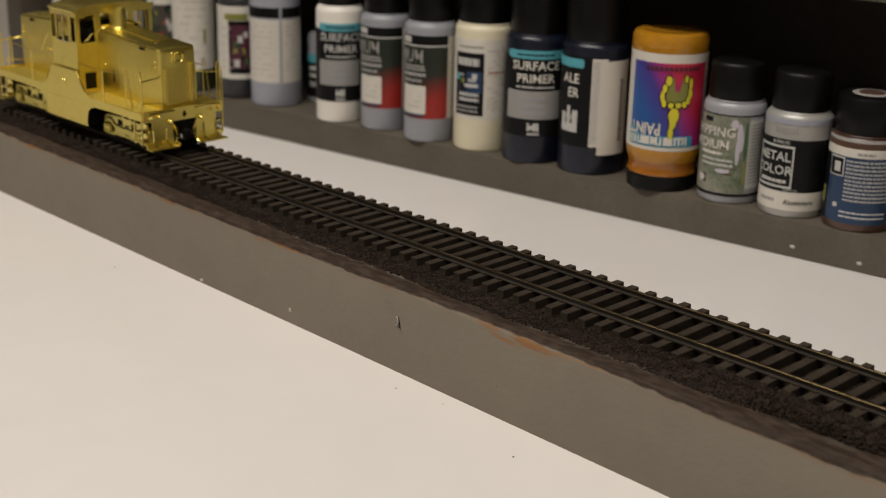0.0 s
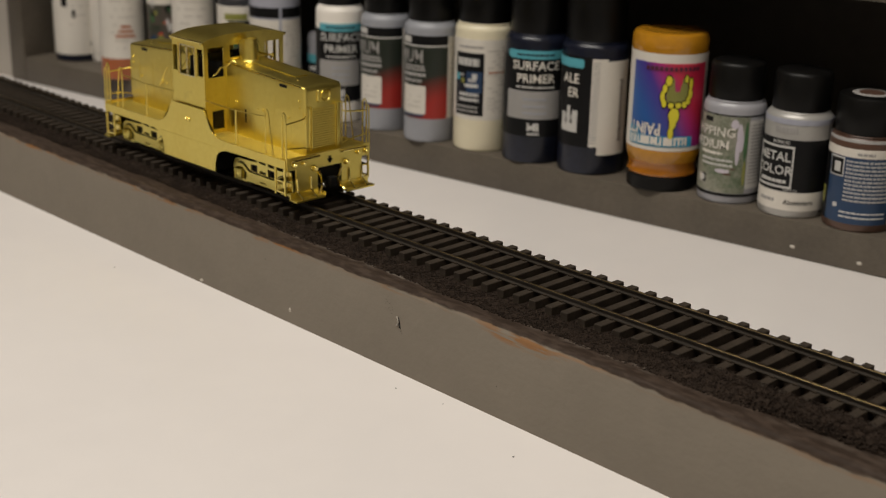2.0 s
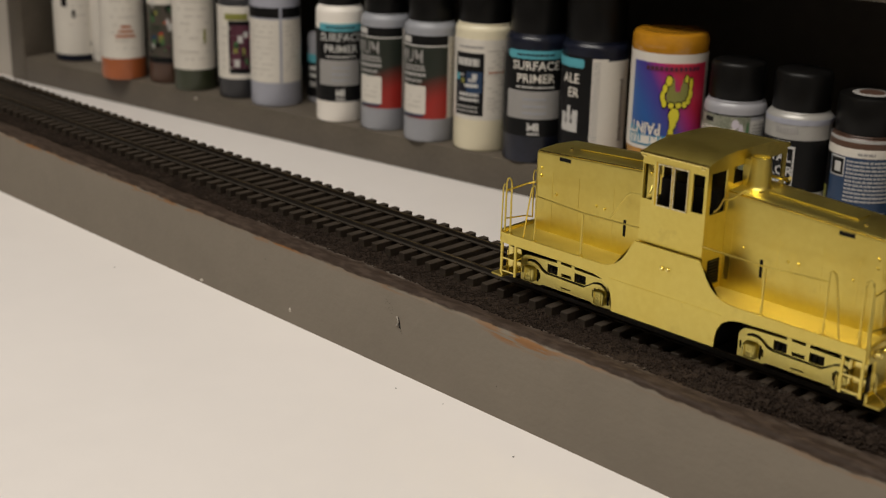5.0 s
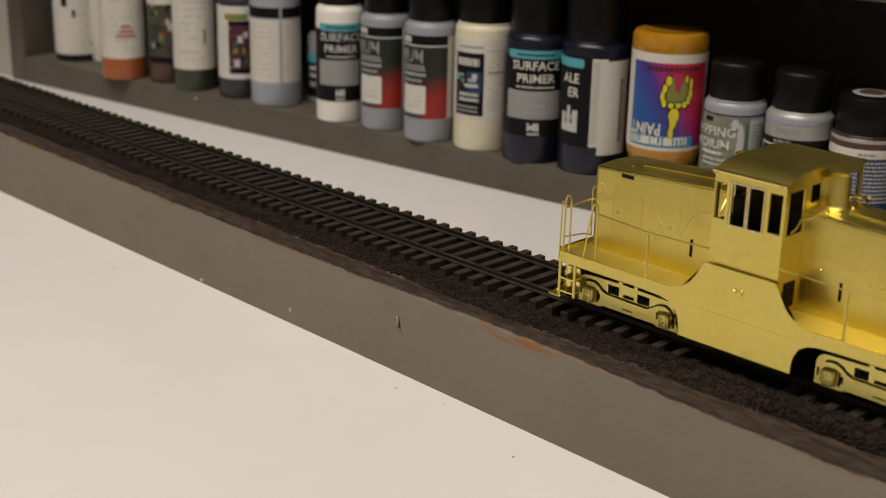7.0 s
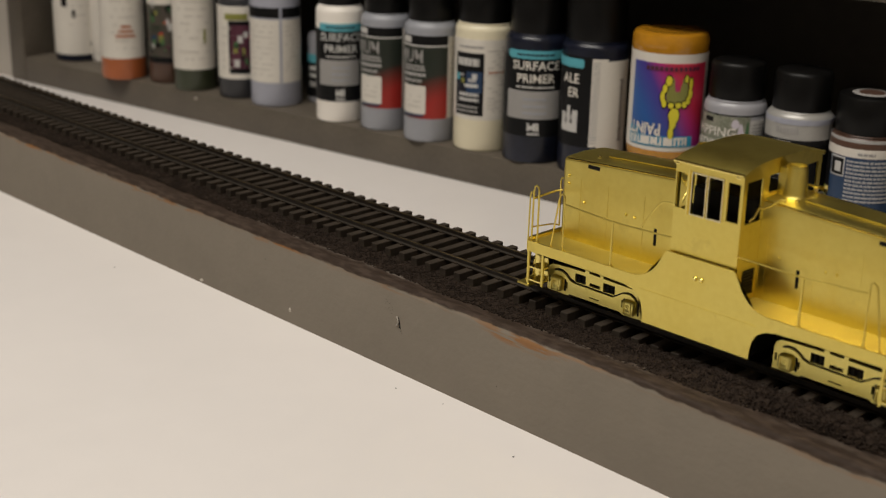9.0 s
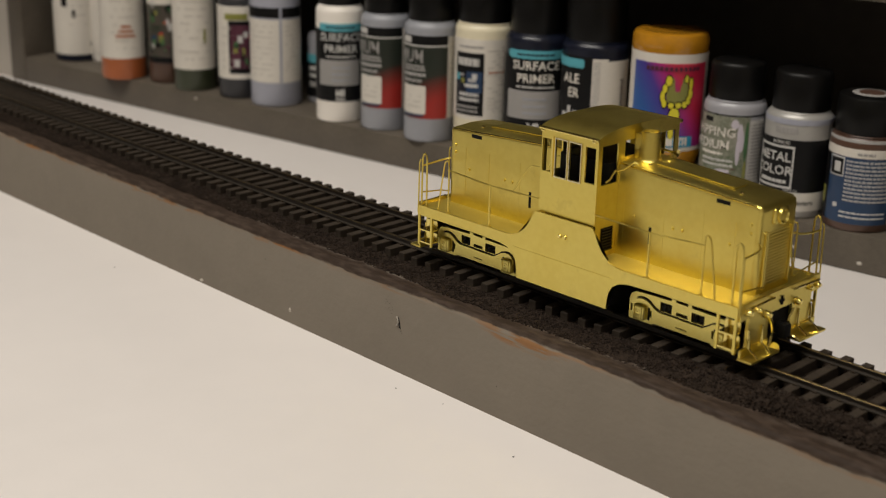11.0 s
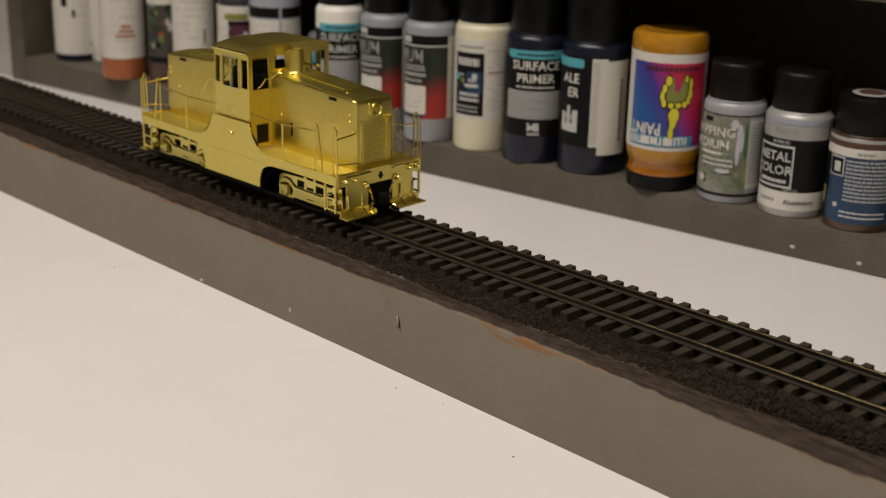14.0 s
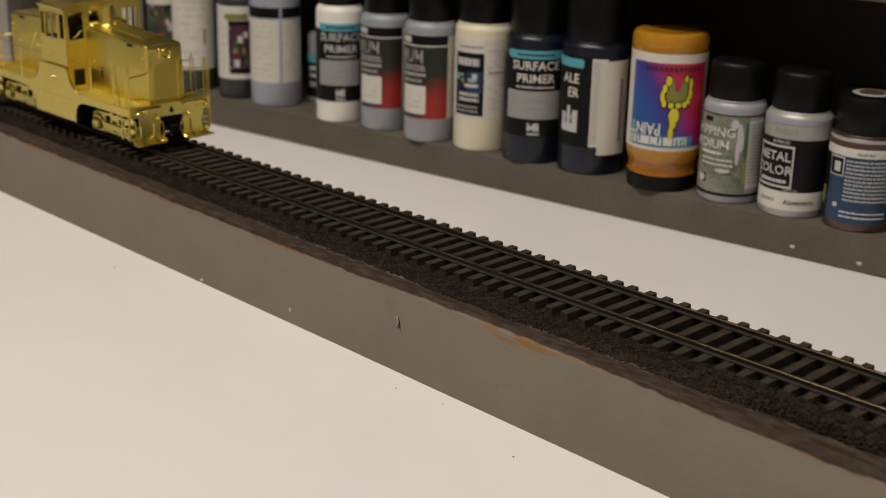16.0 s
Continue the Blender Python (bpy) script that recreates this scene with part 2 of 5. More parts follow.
M = {
    "redgreen": corner_glow_print("dark_green_to_red_print"),
    "table": mat("white_laminate", (0.765, 0.73, 0.705), 0.34, vary=0.025, scale=5, bump=0.03, bscale=900),
    "plank": worn_paint("worn_grey_paint"),
    "shelf": mat("grey_shelf_paint", (0.097, 0.081, 0.062), 0.52, vary=0.22, scale=38, bump=0.5, bscale=600),
    "back": mat("dark_back_panel", (0.052, 0.045, 0.039), 0.8, vary=0.2, scale=12, spec=0.2),
    "wall": mat("warm_white_wall", (0.62, 0.56, 0.48), 0.8, vary=0.04, scale=3, bump=0.1, bscale=120),
    # tone of two unseen walls, set dark so the brass reflects less light
    "darkwall": mat("reflection_dimming_wall", (0.13, 0.115, 0.10), 0.8, vary=0.08, scale=5, bump=0.1, bscale=120),
    "cupboard": mat("grey_white_cupboard_paint", (0.42, 0.385, 0.34), 0.6, vary=0.05, scale=10),
    "floor": mat("dark_floor", (0.10, 0.075, 0.055), 0.6, vary=0.2, scale=4),
    "tie": mat("black_brown_plastic_tie", (0.041, 0.032, 0.024), 0.62, vary=0.3, scale=120, bump=0.3, bscale=700, spec=0.14),
    "rail": mat("blackened_rail_side", (0.022, 0.017, 0.012), 0.5, 0.0, vary=0.3, scale=90),
    "railtop": mat("worn_rail_top", (0.17, 0.125, 0.06), 0.34, 1.0, vary=0.6, scale=45),
    "ballast": grain_tone(mat("dark_ballast", (0.024, 0.0172, 0.013), 0.9, vary=0.5, scale=260, bump=0.8, bscale=900, spec=0.08)),
    "brass": tarnished(mat("lacquered_brass", (0.80, 0.672, 0.185), 0.35, 1.0, vary=0.04, scale=45, bump=0.05, bscale=260, rvary=0.12, second=(0.75, 0.60, 0.14)), (0.52, 0.39, 0.10), 0.60, 0.22),
    "trim": mat("pale_window_trim", (0.80, 0.72, 0.47), 0.28, 1.0, vary=0.06, scale=120),
    "brass_cast": mat("cast_brass", (0.90, 0.79, 0.27), 0.4, 1.0, vary=0.05, scale=70, bump=0.15, bscale=420, second=(0.84, 0.71, 0.19)),
    "brass_matt": mat("matt_brass_deck", (0.66, 0.525, 0.12), 0.56, 1.0, vary=0.05, scale=40, bump=0.06, bscale=300),
    "brass_bright": mat("polished_brass", (0.84, 0.70, 0.23), 0.17, 1.0, vary=0.04, scale=60, rvary=0.05),
    "black": mat("black_inside", (0.006, 0.0055, 0.005), 0.6, vary=0.2, scale=80, spec=0.15),
    "spring": mat("dark_oiled_spring", (0.055, 0.052, 0.046), 0.35, vary=0.2, scale=90),
    "steel": mat("dark_wheel_steel", (0.10, 0.09, 0.07), 0.35, 1.0, vary=0.2, scale=90),
    "cap": mat("black_plastic_cap", (0.004, 0.0038, 0.0036), 0.4, vary=0.2, scale=80, spec=0.2),
    "shelf_edge": mat("loose_grey_paint", (0.33, 0.30, 0.26), 0.5, vary=0.1, scale=200),
    "chip": mat("bare_filler", (0.50, 0.46, 0.40), 0.7, vary=0.1, scale=300),
    "ink": mat("black_label", (0.005, 0.005, 0.0055), 0.5, vary=0.15, scale=60, spec=0.22),
    "paper": mat("white_label", (0.63, 0.595, 0.535), 0.45, vary=0.04, scale=40),
    "greyprint": mat("grey_print", (0.30, 0.29, 0.28), 0.45, vary=0.05, scale=60),
    "midgrey": mat("mid_grey_print", (0.36, 0.35, 0.34), 0.45, vary=0.05, scale=60),
    "faint": mat("faint_print", (0.46, 0.43, 0.39), 0.45, vary=0.05, scale=60),
    "palegrey": mat("pale_grey_print", (0.50, 0.49, 0.47), 0.45, vary=0.05, scale=60),
    "teal": mat("teal_print", (0.09, 0.36, 0.43), 0.45, vary=0.05, scale=60),
    "red": mat("red_print", (0.42, 0.03, 0.02), 0.4, vary=0.1, scale=60),
    "greenblack": mat("dark_green_print", (0.020, 0.030, 0.018), 0.4, vary=0.4, scale=60),
    "whitepaint": mat("white_bottle", (0.80, 0.76, 0.70), 0.35, vary=0.03, scale=40),
    "creampaint": mat("cream_bottle", (0.70, 0.64, 0.47), 0.35, vary=0.03, scale=40),
    "greypaint": mat("grey_blue_bottle", (0.29, 0.30, 0.33), 0.35, vary=0.06, scale=40),
    "palebluepaint": mat("pale_blue_grey_bottle", (0.33, 0.34, 0.40), 0.32, vary=0.06, scale=40),
    "navypaint": mat("navy_bottle", (0.007, 0.009, 0.019), 0.3, vary=0.6, scale=45, spec=0.4),
    "orangepaint": mat("orange_bottle", (0.42, 0.19, 0.012), 0.2, vary=0.22, scale=26, coat=0.3),
    "amber": mat("dark_amber_plastic", (0.30, 0.105, 0.008), 0.2, vary=0.2, scale=30, coat=0.3),
    "rustpaint": mat("rust_orange_bottle", (0.36, 0.10, 0.03), 0.35, vary=0.12, scale=40),
    "brownpaint": mat("brown_bottle", (0.085, 0.045, 0.03), 0.35, vary=0.12, scale=40),
    "greenpaint": mat("dark_green_bottle", (0.035, 0.042, 0.022), 0.35, vary=0.12, scale=40),
    "darkpaint": mat("charcoal_bottle", (0.03, 0.03, 0.034), 0.35, vary=0.12, scale=40),
    "frost": mat("frosted_clear_plastic", (0.31, 0.31, 0.335), 0.3, vary=0.05, scale=40),
    "silver": mat("silver_paint", (0.38, 0.37, 0.35), 0.38, 0.25, vary=0.06, scale=60),
    "bluelabel": mat("blue_label", (0.016, 0.042, 0.098), 0.4, vary=0.1, scale=60),
    "yellow": mat("yellow_print", (0.62, 0.55, 0.03), 0.4, vary=0.1, scale=60),
    "olive": mat("olive_print", (0.22, 0.22, 0.05), 0.4, vary=0.1, scale=60),
    "grass": mat("green_grey_photo_print", (0.27, 0.255, 0.215), 0.45, vary=0.2, scale=75, second=(0.048, 0.085, 0.032)),
    "mauve": mat("pale_mauve_print", (0.50, 0.46, 0.52), 0.45, vary=0.05, scale=60),
    "gradient": gradient_label("blue_to_magenta_print"),
    "art": mat("mixed_colour_print", (0.07, 0.045, 0.04), 0.4, vary=0.5, scale=200, second=(0.018, 0.04, 0.024)),
    "leaf": mat("leaf_green_print", (0.05, 0.13, 0.05), 0.4, vary=0.3, scale=90),
    "purple": mat("purple_red_print", (0.075, 0.018, 0.034), 0.4, vary=0.3, scale=90),
    "cyan": mat("cyan_print", (0.02, 0.25, 0.42), 0.4, vary=0.1, scale=60),
}


# ---- building helpers ----
def mesh_of(name, bm, material, smooth=40):
    bmesh.ops.recalc_face_normals(bm, faces=bm.faces)
    me = bpy.data.meshes.new(name)
    bm.to_mesh(me)
    bm.free()
    for m in (material if isinstance(material, (list, tuple)) else [material]):
        me.materials.append(m)
    if smooth:
        me.shade_smooth()
        me.set_sharp_from_angle(angle=radians(smooth))
    return me


def part(name, bm, material, parent=None, label="", smooth=40):
    ob = new(name, mesh_of(name, bm, material, smooth))
    if parent is not None:
        ob.parent = parent
    return tagged(ob, label)


def empty(name, m=None):
    ob = new(name)
    ob.empty_display_size = 0.01
    if m is not None:
        ob.matrix_world = m
    return ob


def box(bm, x0, x1, y0, y1, z0, z1, bevel=0.0, seg=2):
    r = bmesh.ops.create_cube(bm, size=1.0, matrix=Matrix.Translation(V((x0 + x1) / 2, (y0 + y1) / 2, (z0 + z1) / 2)) @ Matrix.Diagonal(((x1 - x0) * U, (y1 - y0) * U, (z1 - z0) * U, 1)))
    if bevel:
        es = list({e for v in r["verts"] for e in v.link_edges})
        bmesh.ops.bevel(bm, geom=es, offset=bevel * U, segments=seg, affect="EDGES", profile=0.5)


def prism(bm, pts, a, b, axis="y"):
    """Extrudes a flat outline between a and b along the axis."""
    def at(p, q, s):
        return V(p, s, q) if axis == "y" else (V(s, p, q) if axis == "x" else V(p, q, s))
    lo = [bm.verts.new(at(p, q, a)) for p, q in pts]
    hi = [bm.verts.new(at(p, q, b)) for p, q in pts]
    n = len(pts)
    bm.faces.new(lo[::-1])
    bm.faces.new(hi)
    for i in range(n):
        bm.faces.new((lo[i], lo[(i + 1) % n], hi[(i + 1) % n], hi[i]))


def sheet(bm, u0, u1, v0, v1, holes, a, b, axis):
    """A flat wall between a and b along the axis, with rectangular openings right through it."""
    us = sorted({u0, u1, *[h[0] for h in holes], *[h[1] for h in holes]})
    vs = sorted({v0, v1, *[h[2] for h in holes], *[h[3] for h in holes]})

    def solid(i, j):
        if not (0 <= i < len(us) - 1 and 0 <= j < len(vs) - 1):
            return False
        cu, cv = (us[i] + us[i + 1]) / 2, (vs[j] + vs[j + 1]) / 2
        return not any(h[0] < cu < h[1] and h[2] < cv < h[3] for h in holes)
    cache = {}

    def vert(i, j, s):
        if (i, j, s) not in cache:
            p, q = us[i], vs[j]
            w = b if s else a
            cache[i, j, s] = bm.verts.new(V(p, w, q) if axis == "y" else (V(w, p, q) if axis == "x" else V(p, q, w)))
        return cache[i, j, s]
    for i in range(len(us) - 1):
        for j in range(len(vs) - 1):
            if not solid(i, j):
                continue
            for s in (0, 1):
                bm.faces.new([vert(i, j, s), vert(i + 1, j, s), vert(i + 1, j + 1, s), vert(i, j + 1, s)])
            for di, dj, e in ((-1, 0, ((i, j), (i, j + 1))), (1, 0, ((i + 1, j), (i + 1, j + 1))), (0, -1, ((i, j), (i + 1, j))), (0, 1, ((i, j + 1), (i + 1, j + 1)))):
                if not solid(i + di, j + dj):
                    (p, q) = e
                    bm.faces.new([vert(*p, 0), vert(*q, 0), vert(*q, 1), vert(*p, 1)])


def rod(bm, pts, r, seg=6):
    """A wire of round section through the points."""
    pts = [V(*p) for p in pts]
    rings = []
    for i, p in enumerate(pts):
        t = (pts[min(i + 1, len(pts) - 1)] - pts[max(i - 1, 0)]).normalized()
        a = t.cross(Vector((0, 0, 1)))
        if a.length < 0.1:
            a = t.cross(Vector((0, 1, 0)))
        a.normalize()
        c = t.cross(a)
        rings.append([bm.verts.new(p + (a * math.cos(k * 2 * math.pi / seg) + c * math.sin(k * 2 * math.pi / seg)) * r * U) for k in range(seg)])
    for q, s in zip(rings, rings[1:]):
        for k in range(seg):
            bm.faces.new((q[k], q[(k + 1) % seg], s[(k + 1) % seg], s[k]))
    bm.faces.new(rings[0][::-1])
    bm.faces.new(rings[-1])


def lathe(bm, profile, seg=40, m=None):
    """Turns (radius, height) pairs about the z axis; m places the result."""
    rings = []
    m = m or Matrix.Identity(4)
    for r, z in profile:
        if r < 1e-6:
            rings.append([bm.verts.new(m @ V(0, 0, z))])
        else:
            rings.append([bm.verts.new(m @ V(r * math.cos(k * 2 * math.pi / seg), r * math.sin(k * 2 * math.pi / seg), z)) for k in range(seg)])
    for a, b in zip(rings, rings[1:]):
        for k in range(seg):
            k2 = (k + 1) % seg
            if len(a) == 1 and len(b) == 1:
                continue
            if len(a) == 1:
                bm.faces.new((a[0], b[k2], b[k]))
            elif len(b) == 1:
                bm.faces.new((a[k], a[k2], b[0]))
            else:
                bm.faces.new((a[k], a[k2], b[k2], b[k]))


def turned(x, y, z, axis):
    """A frame at the point whose z axis points along x or y."""
    rt = Matrix.Rotation(math.pi / 2, 4, "Y") if axis == "x" else (Matrix.Rotation(math.pi / 2, 4, "X") if axis == "y" else Matrix.Identity(4))
    return Matrix.Translation(V(x, y, z)) @ rt


# ---- the room ----
TABLE_Z = -31.0
SHELF_YAW = 8.19


def room():
    def slab(name, label, x0, x1, y0, y1, z0, z1, material, category):
        bm = bmesh.new()
        box(bm, x0, x1, y0, y1, z0, z1)
        tagged(part(name, bm, material, smooth=0), label, category, kind="structure")
    x0, x1, y0, y1, z0, z1 = -1150, 1250, -1500, 330, -570, 1230
    slab("floor", "dark brown floor of the hobby room", x0, x1, y0, y1, z0 - 40, z0, M["floor"], "floor")
    slab("ceiling", "warm white painted ceiling", x0, x1, y0, y1, z1, z1 + 40, M["wall"], "ceiling")
    # north and west walls are out of view and darkened to dim the brass roof
    slab("wall_north", "unseen wall behind the shelf, made dark to dim reflections", x0, x1, y1, y1 + 40, z0, z1, M["darkwall"], "wall")
    slab("wall_south", "warm white painted wall", x0, x1, y0 - 40, y0, z0, z1, M["wall"], "wall")
    slab("wall_west", "unseen wall, made dark to dim reflections", x0 - 40, x0, y0, y1, z0, z1, M["darkwall"], "wall")
    slab("wall_east", "warm white painted wall", x1, x1 + 40, y0, y1, z0, z1, M["wall"], "wall")


room()


def workbench():
    ob = empty("workbench")
    bm = bmesh.new()
    box(bm, -1000, 620, -430, 328, TABLE_Z - 18, TABLE_Z, 1.0)
    part("tabletop", bm, M["table"], ob)
    for x in (-960, 580):
        for y in (-400, 295):
            bm = bmesh.new()
            box(bm, x - 18, x + 18, y - 18, y + 18, -570, TABLE_Z - 18, 1.5)
            part("leg", bm, M["table"], ob)
    tagged(ob, "white laminate workbench top with fine specks", "workbench")


workbench()
for sx_, sy_, sr_ in ((78.6, -33.7, 0.32), (45.0, -25.5, 0.22), (29.0, -28.2, 0.25), (-108.0, -34.3, 0.3)):
    bm = bmesh.new()
    bmesh.ops.create_icosphere(bm, subdivisions=1, radius=sr_ * U, matrix=Matrix.Translation(V(sx_, sy_, TABLE_Z + sr_ * 0.35)) @ Matrix.Diagonal((1.2, 0.8, 0.4, 1)))
    tagged(part("crumb", bm, M["rail"]), "tiny dark crumb lying on the white table", "crumb", "crumbs on the table")

# the shelf's own frame: x along its front edge, y into its depth
SHELF = Matrix.Translation(V(0, 150.0, 0)) @ Matrix.Rotation(radians(SHELF_YAW), 4, "Z")
SHELF_TOP = -17.0


def shelf_unit():
    ob = empty("shelf_unit", SHELF)
    def board(name, x0, x1, y0, y1, z0, z1, material, label=""):
        bm = bmesh.new()
        box(bm, x0, x1, y0, y1, z0, z1, 0.5)
        part(name, bm, material, ob, label)
    board("bottom_board", -412, 330, 0, 92, TABLE_Z, SHELF_TOP, M["shelf"], "grey painted board with small chips")
    board("side_panel", -425, -412.2, 0, 92, TABLE_Z, 440, M["shelf"])
    board("side_panel", 330.2, 343, 0, 92, TABLE_Z, 440, M["shelf"])
    board("back_panel", -412, 330, 88, 92, SHELF_TOP + 0.1, 440, M["back"], "near-black back panel")
    board("upper_board", -412, 330, 0.2, 88, 63.5, 77, M["shelf"])
    # unseen boards and tall sides are added so the brass tops reflect something dark
    for z in (155, 245, 335, 426.5):
        board("upper_board", -412, 330, 0.2, 88, z, z + 13.5, M["shelf"])
    for x, z in ((41.3, -26.9), (66.4, -27.6), (-274, -19.6)):
        bm = bmesh.new()
        bmesh.ops.create_icosphere(bm, subdivisions=2, radius=0.8 * U, matrix=Matrix.Translation(V(x, 0, z)) @ Matrix.Diagonal((1.3, 0.35, 0.8, 1)))
        part("paint_chip", bm, M["chip"], ob, "bare pale chip in the grey paint")
    tagged(ob, "open grey painted wooden shelf unit with dark inside", "shelf")
    bm = bmesh.new()
    box(bm, -448, -425.5, 2, 92, TABLE_Z, 440, 1.0)
    side = part("upright_panel", bm, M["cupboard"])
    side.matrix_world = SHELF.copy()
    tagged(side, "pale painted upright panel beside the grey shelf", "panel")


shelf_unit()


def plank():
    bm = bmesh.new()
    pts = [(-20.3, TABLE_Z), (-20.3, -6.6), (-19.9, -5.4), (-18.9, -4.7), (-17.6, -4.5), (26.9, -4.5), (27.3, -4.9), (27.3, TABLE_Z)]
    n = 160
    rings = []
    for i in range(n + 1):
        x = -620 + 1000 * i / n
        w = [0.32 * noise.noise(Vector((x * 0.05, 3.1 * j, 0.4))) if 1 <= j <= 4 else 0.0 for j in range(len(pts))]
        rings.append([bm.verts.new(V(x, y + w[j] * 0.6 - (0.006 * max(0, x) if j < 4 else 0), z + w[j] * 0.8)) for j, (y, z) in enumerate(pts)])
    for a, b in zip(rings, rings[1:]):
        for j in range(len(pts)):
            k = (j + 1) % len(pts)
            bm.faces.new((a[j], a[k], b[k], b[j]))
    bm.faces.new(rings[0])
    bm.faces.new(rings[-1][::-1])
    ob = part("track_plank", bm, M["plank"], smooth=50)
    tagged(ob, "grey painted plank with worn brown upper edge on the table", "plank")
    # chips in the paint of the front face
    for x, z, s, dark in ((-76.2, -30.0, 0.8, 0), (-28.5, -26.6, 0.6, 0), (21.1, -15.3, 0.5, 0), (21.6, -15.2, 0.32, 1), (21.9, -16.4, 0.42, 1), (22.4, -18.0, 0.34, 1), (22.8, -18.4, 0.25, 1), (17.3, -12.4, 0.26, 1), (18.3, -13.8, 0.22, 1), (16.1, -10.1, 0.22, 1), (17.9, -13.0, 0.15, 1), (16.6, -10.6, 0.16, 1), (18.7, -11.8, 0.14, 1), (19.4, -13.1, 0.15, 1), (15.9, -12.6, 0.13, 1), (17.6, -11.0, 0.25, 1), (18.8, -12.6, 0.25, 1), (16.9, -9.2, 0.25, 1), (15.6, -11.4, 0.22, 1), (-40.5, -13.0, 0.3, 1), (60.0, -22.0, 0.25, 1)):
        bm = bmesh.new()
        size = s * (0.62 if dark else 0.9)
        bmesh.ops.create_icosphere(bm, subdivisions=2, radius=size * U, matrix=Matrix.Translation(V(x, -20.3 - 0.006 * max(0, x), z)) @ Matrix.Rotation(0.5 * x, 4, "Y") @ Matrix.Diagonal((1.5, 0.2, 0.8, 1)))
        part("paint_chip", bm, M["rail"] if dark else M["chip"], ob, "dark nick" if dark else "pale chip in the paint")
    # a curled flake of paint over a bare dark spot
    bm = bmesh.new()
    prism(bm, [(20.6, -14.0), (21.5, -14.2), (22.0, -15.6), (22.3, -17.4), (21.6, -17.2), (21.2, -15.8), (20.5, -15.0)], -20.45, -20.38, "y")
    bmesh.ops.triangulate(bm, faces=[f for f in bm.faces if len(f.verts) > 4])
    part("paint_chip", bm, M["black"], ob, "dark bare spot", smooth=0)
    bm = bmesh.new()
    arc = [(20.7 + 0.9 * math.sin(k / 6 * math.pi), -20.5 - 0.35 * math.sin(k / 6 * math.pi), -14.0 - 0.45 * k) for k in range(7)]
    rod(bm, arc, 0.24, 6)
    part("paint_flake", bm, M["shelf_edge"], ob, "curled grey flake of paint")

plank()

PITCH, TIE_W = 5.7375, 2.45
TIE_TOP, TIE_Y0, TIE_Y1 = -1.72, -6.55, 23.95
TIES = range(-96, 46)


def ballast():
    rng = np.random.default_rng(4)
    # bed: a gently uneven strip
    xs = np.arange(-560, 300.1, 2.0)
    ys = np.array([-15.2, -14.3, -12.9, -11, -8.5, -6, -2, 3, 8.6, 14, 19, 22.5, 24.6, 25.6, 26.6])
    base = np.array([-4.55, -4.35, -4.2, -4.1, -4.1, -4.2, -4.3, -4.3, -4.3, -4.3, -4.3, -4.3, -4.35, -4.45, -4.55])
    gx, gy = np.meshgrid(xs, ys, indexing="ij")
    gz = base[None, :] + rng.normal(0, 0.10, gx.shape)
    gy = gy + rng.normal(0, 0.35, gx.shape) * (ys < -13)[None, :]
    wob = np.array([0.9 * noise.noise(Vector((x * 0.06, 7.7, 0))) + 0.6 * noise.noise(Vector((x * 0.2, 2.7, 0))) for x in xs])
    wob += np.interp(xs, [-110, -60, -10, 110, 130, 150], [2.2, 0.9, -0.4, 0.2, 1.2, 2.0])
    swell = np.interp(xs, [70, 120], [0.0, 2.3])[:, None] * np.interp(ys, [-14, -10, -5, -2], [0, 1, 1, 0])[None, :]
    gz = gz + swell
    gy[:, 0] += wob
    gy[:, 1] += wob
    gy[:, 2] += wob * 0.6
    verts = np.stack([gx, gy, gz], -1).reshape(-1, 3)
    ny = len(ys)
    faces = [(i * ny + j, (i + 1) * ny + j, (i + 1) * ny + j + 1, i * ny + j + 1) for i in range(len(xs) - 1) for j in range(ny - 1)]
    # grains
    n = 40000
    px = rng.uniform(-470, 225, n)
    py = np.where(rng.random(n) < 0.62, rng.uniform(-15.6, -5.5, n), rng.uniform(-5.5, 25.6, n))
    wobp = np.interp(px, xs, wob)
    py = np.where(py < -12, py + wobp * np.clip((-12 - py) / 4, 0, 1), py)
    pz = np.interp(py, ys, base) + 0.05 + np.interp(px, [70, 120], [0.0, 2.3]) * np.interp(py, [-14, -10, -5, -2], [0, 1, 1, 0])
    s = rng.uniform(0.18, 0.46, n)
    octa = np.array([(1, 0, 0), (-1, 0, 0), (0, 1, 0), (0, -1, 0), (0, 0, 1), (0, 0, -1)], float)
    of = np.array([(0, 2, 4), (2, 1, 4), (1, 3, 4), (3, 0, 4), (2, 0, 5), (1, 2, 5), (3, 1, 5), (0, 3, 5)])
    q = rng.normal(size=(n, 3, 3))
    rot, _ = np.linalg.qr(q)
    stretch = rng.uniform(0.7, 1.25, (n, 1, 3))
    gv = np.einsum("vk,nkl->nvl", octa, rot) * s[:, None, None] * stretch + np.stack([px, py, pz], -1)[:, None, :]
    start = len(verts)
    allv = np.concatenate([verts, gv.reshape(-1, 3)]) * U
    gf = (of[None] + (start + np.arange(n) * 6)[:, None, None]).reshape(-1, 3)
    me = bpy.data.meshes.new("ballast")
    me.from_pydata(allv.tolist(), [], faces + gf.tolist())
    me.materials.append(M["ballast"])
    ob = new("ballast", me)
    tagged(ob, "fine dark brown ballast glued along the plank", "ballast", kind="stuff")


ballast()


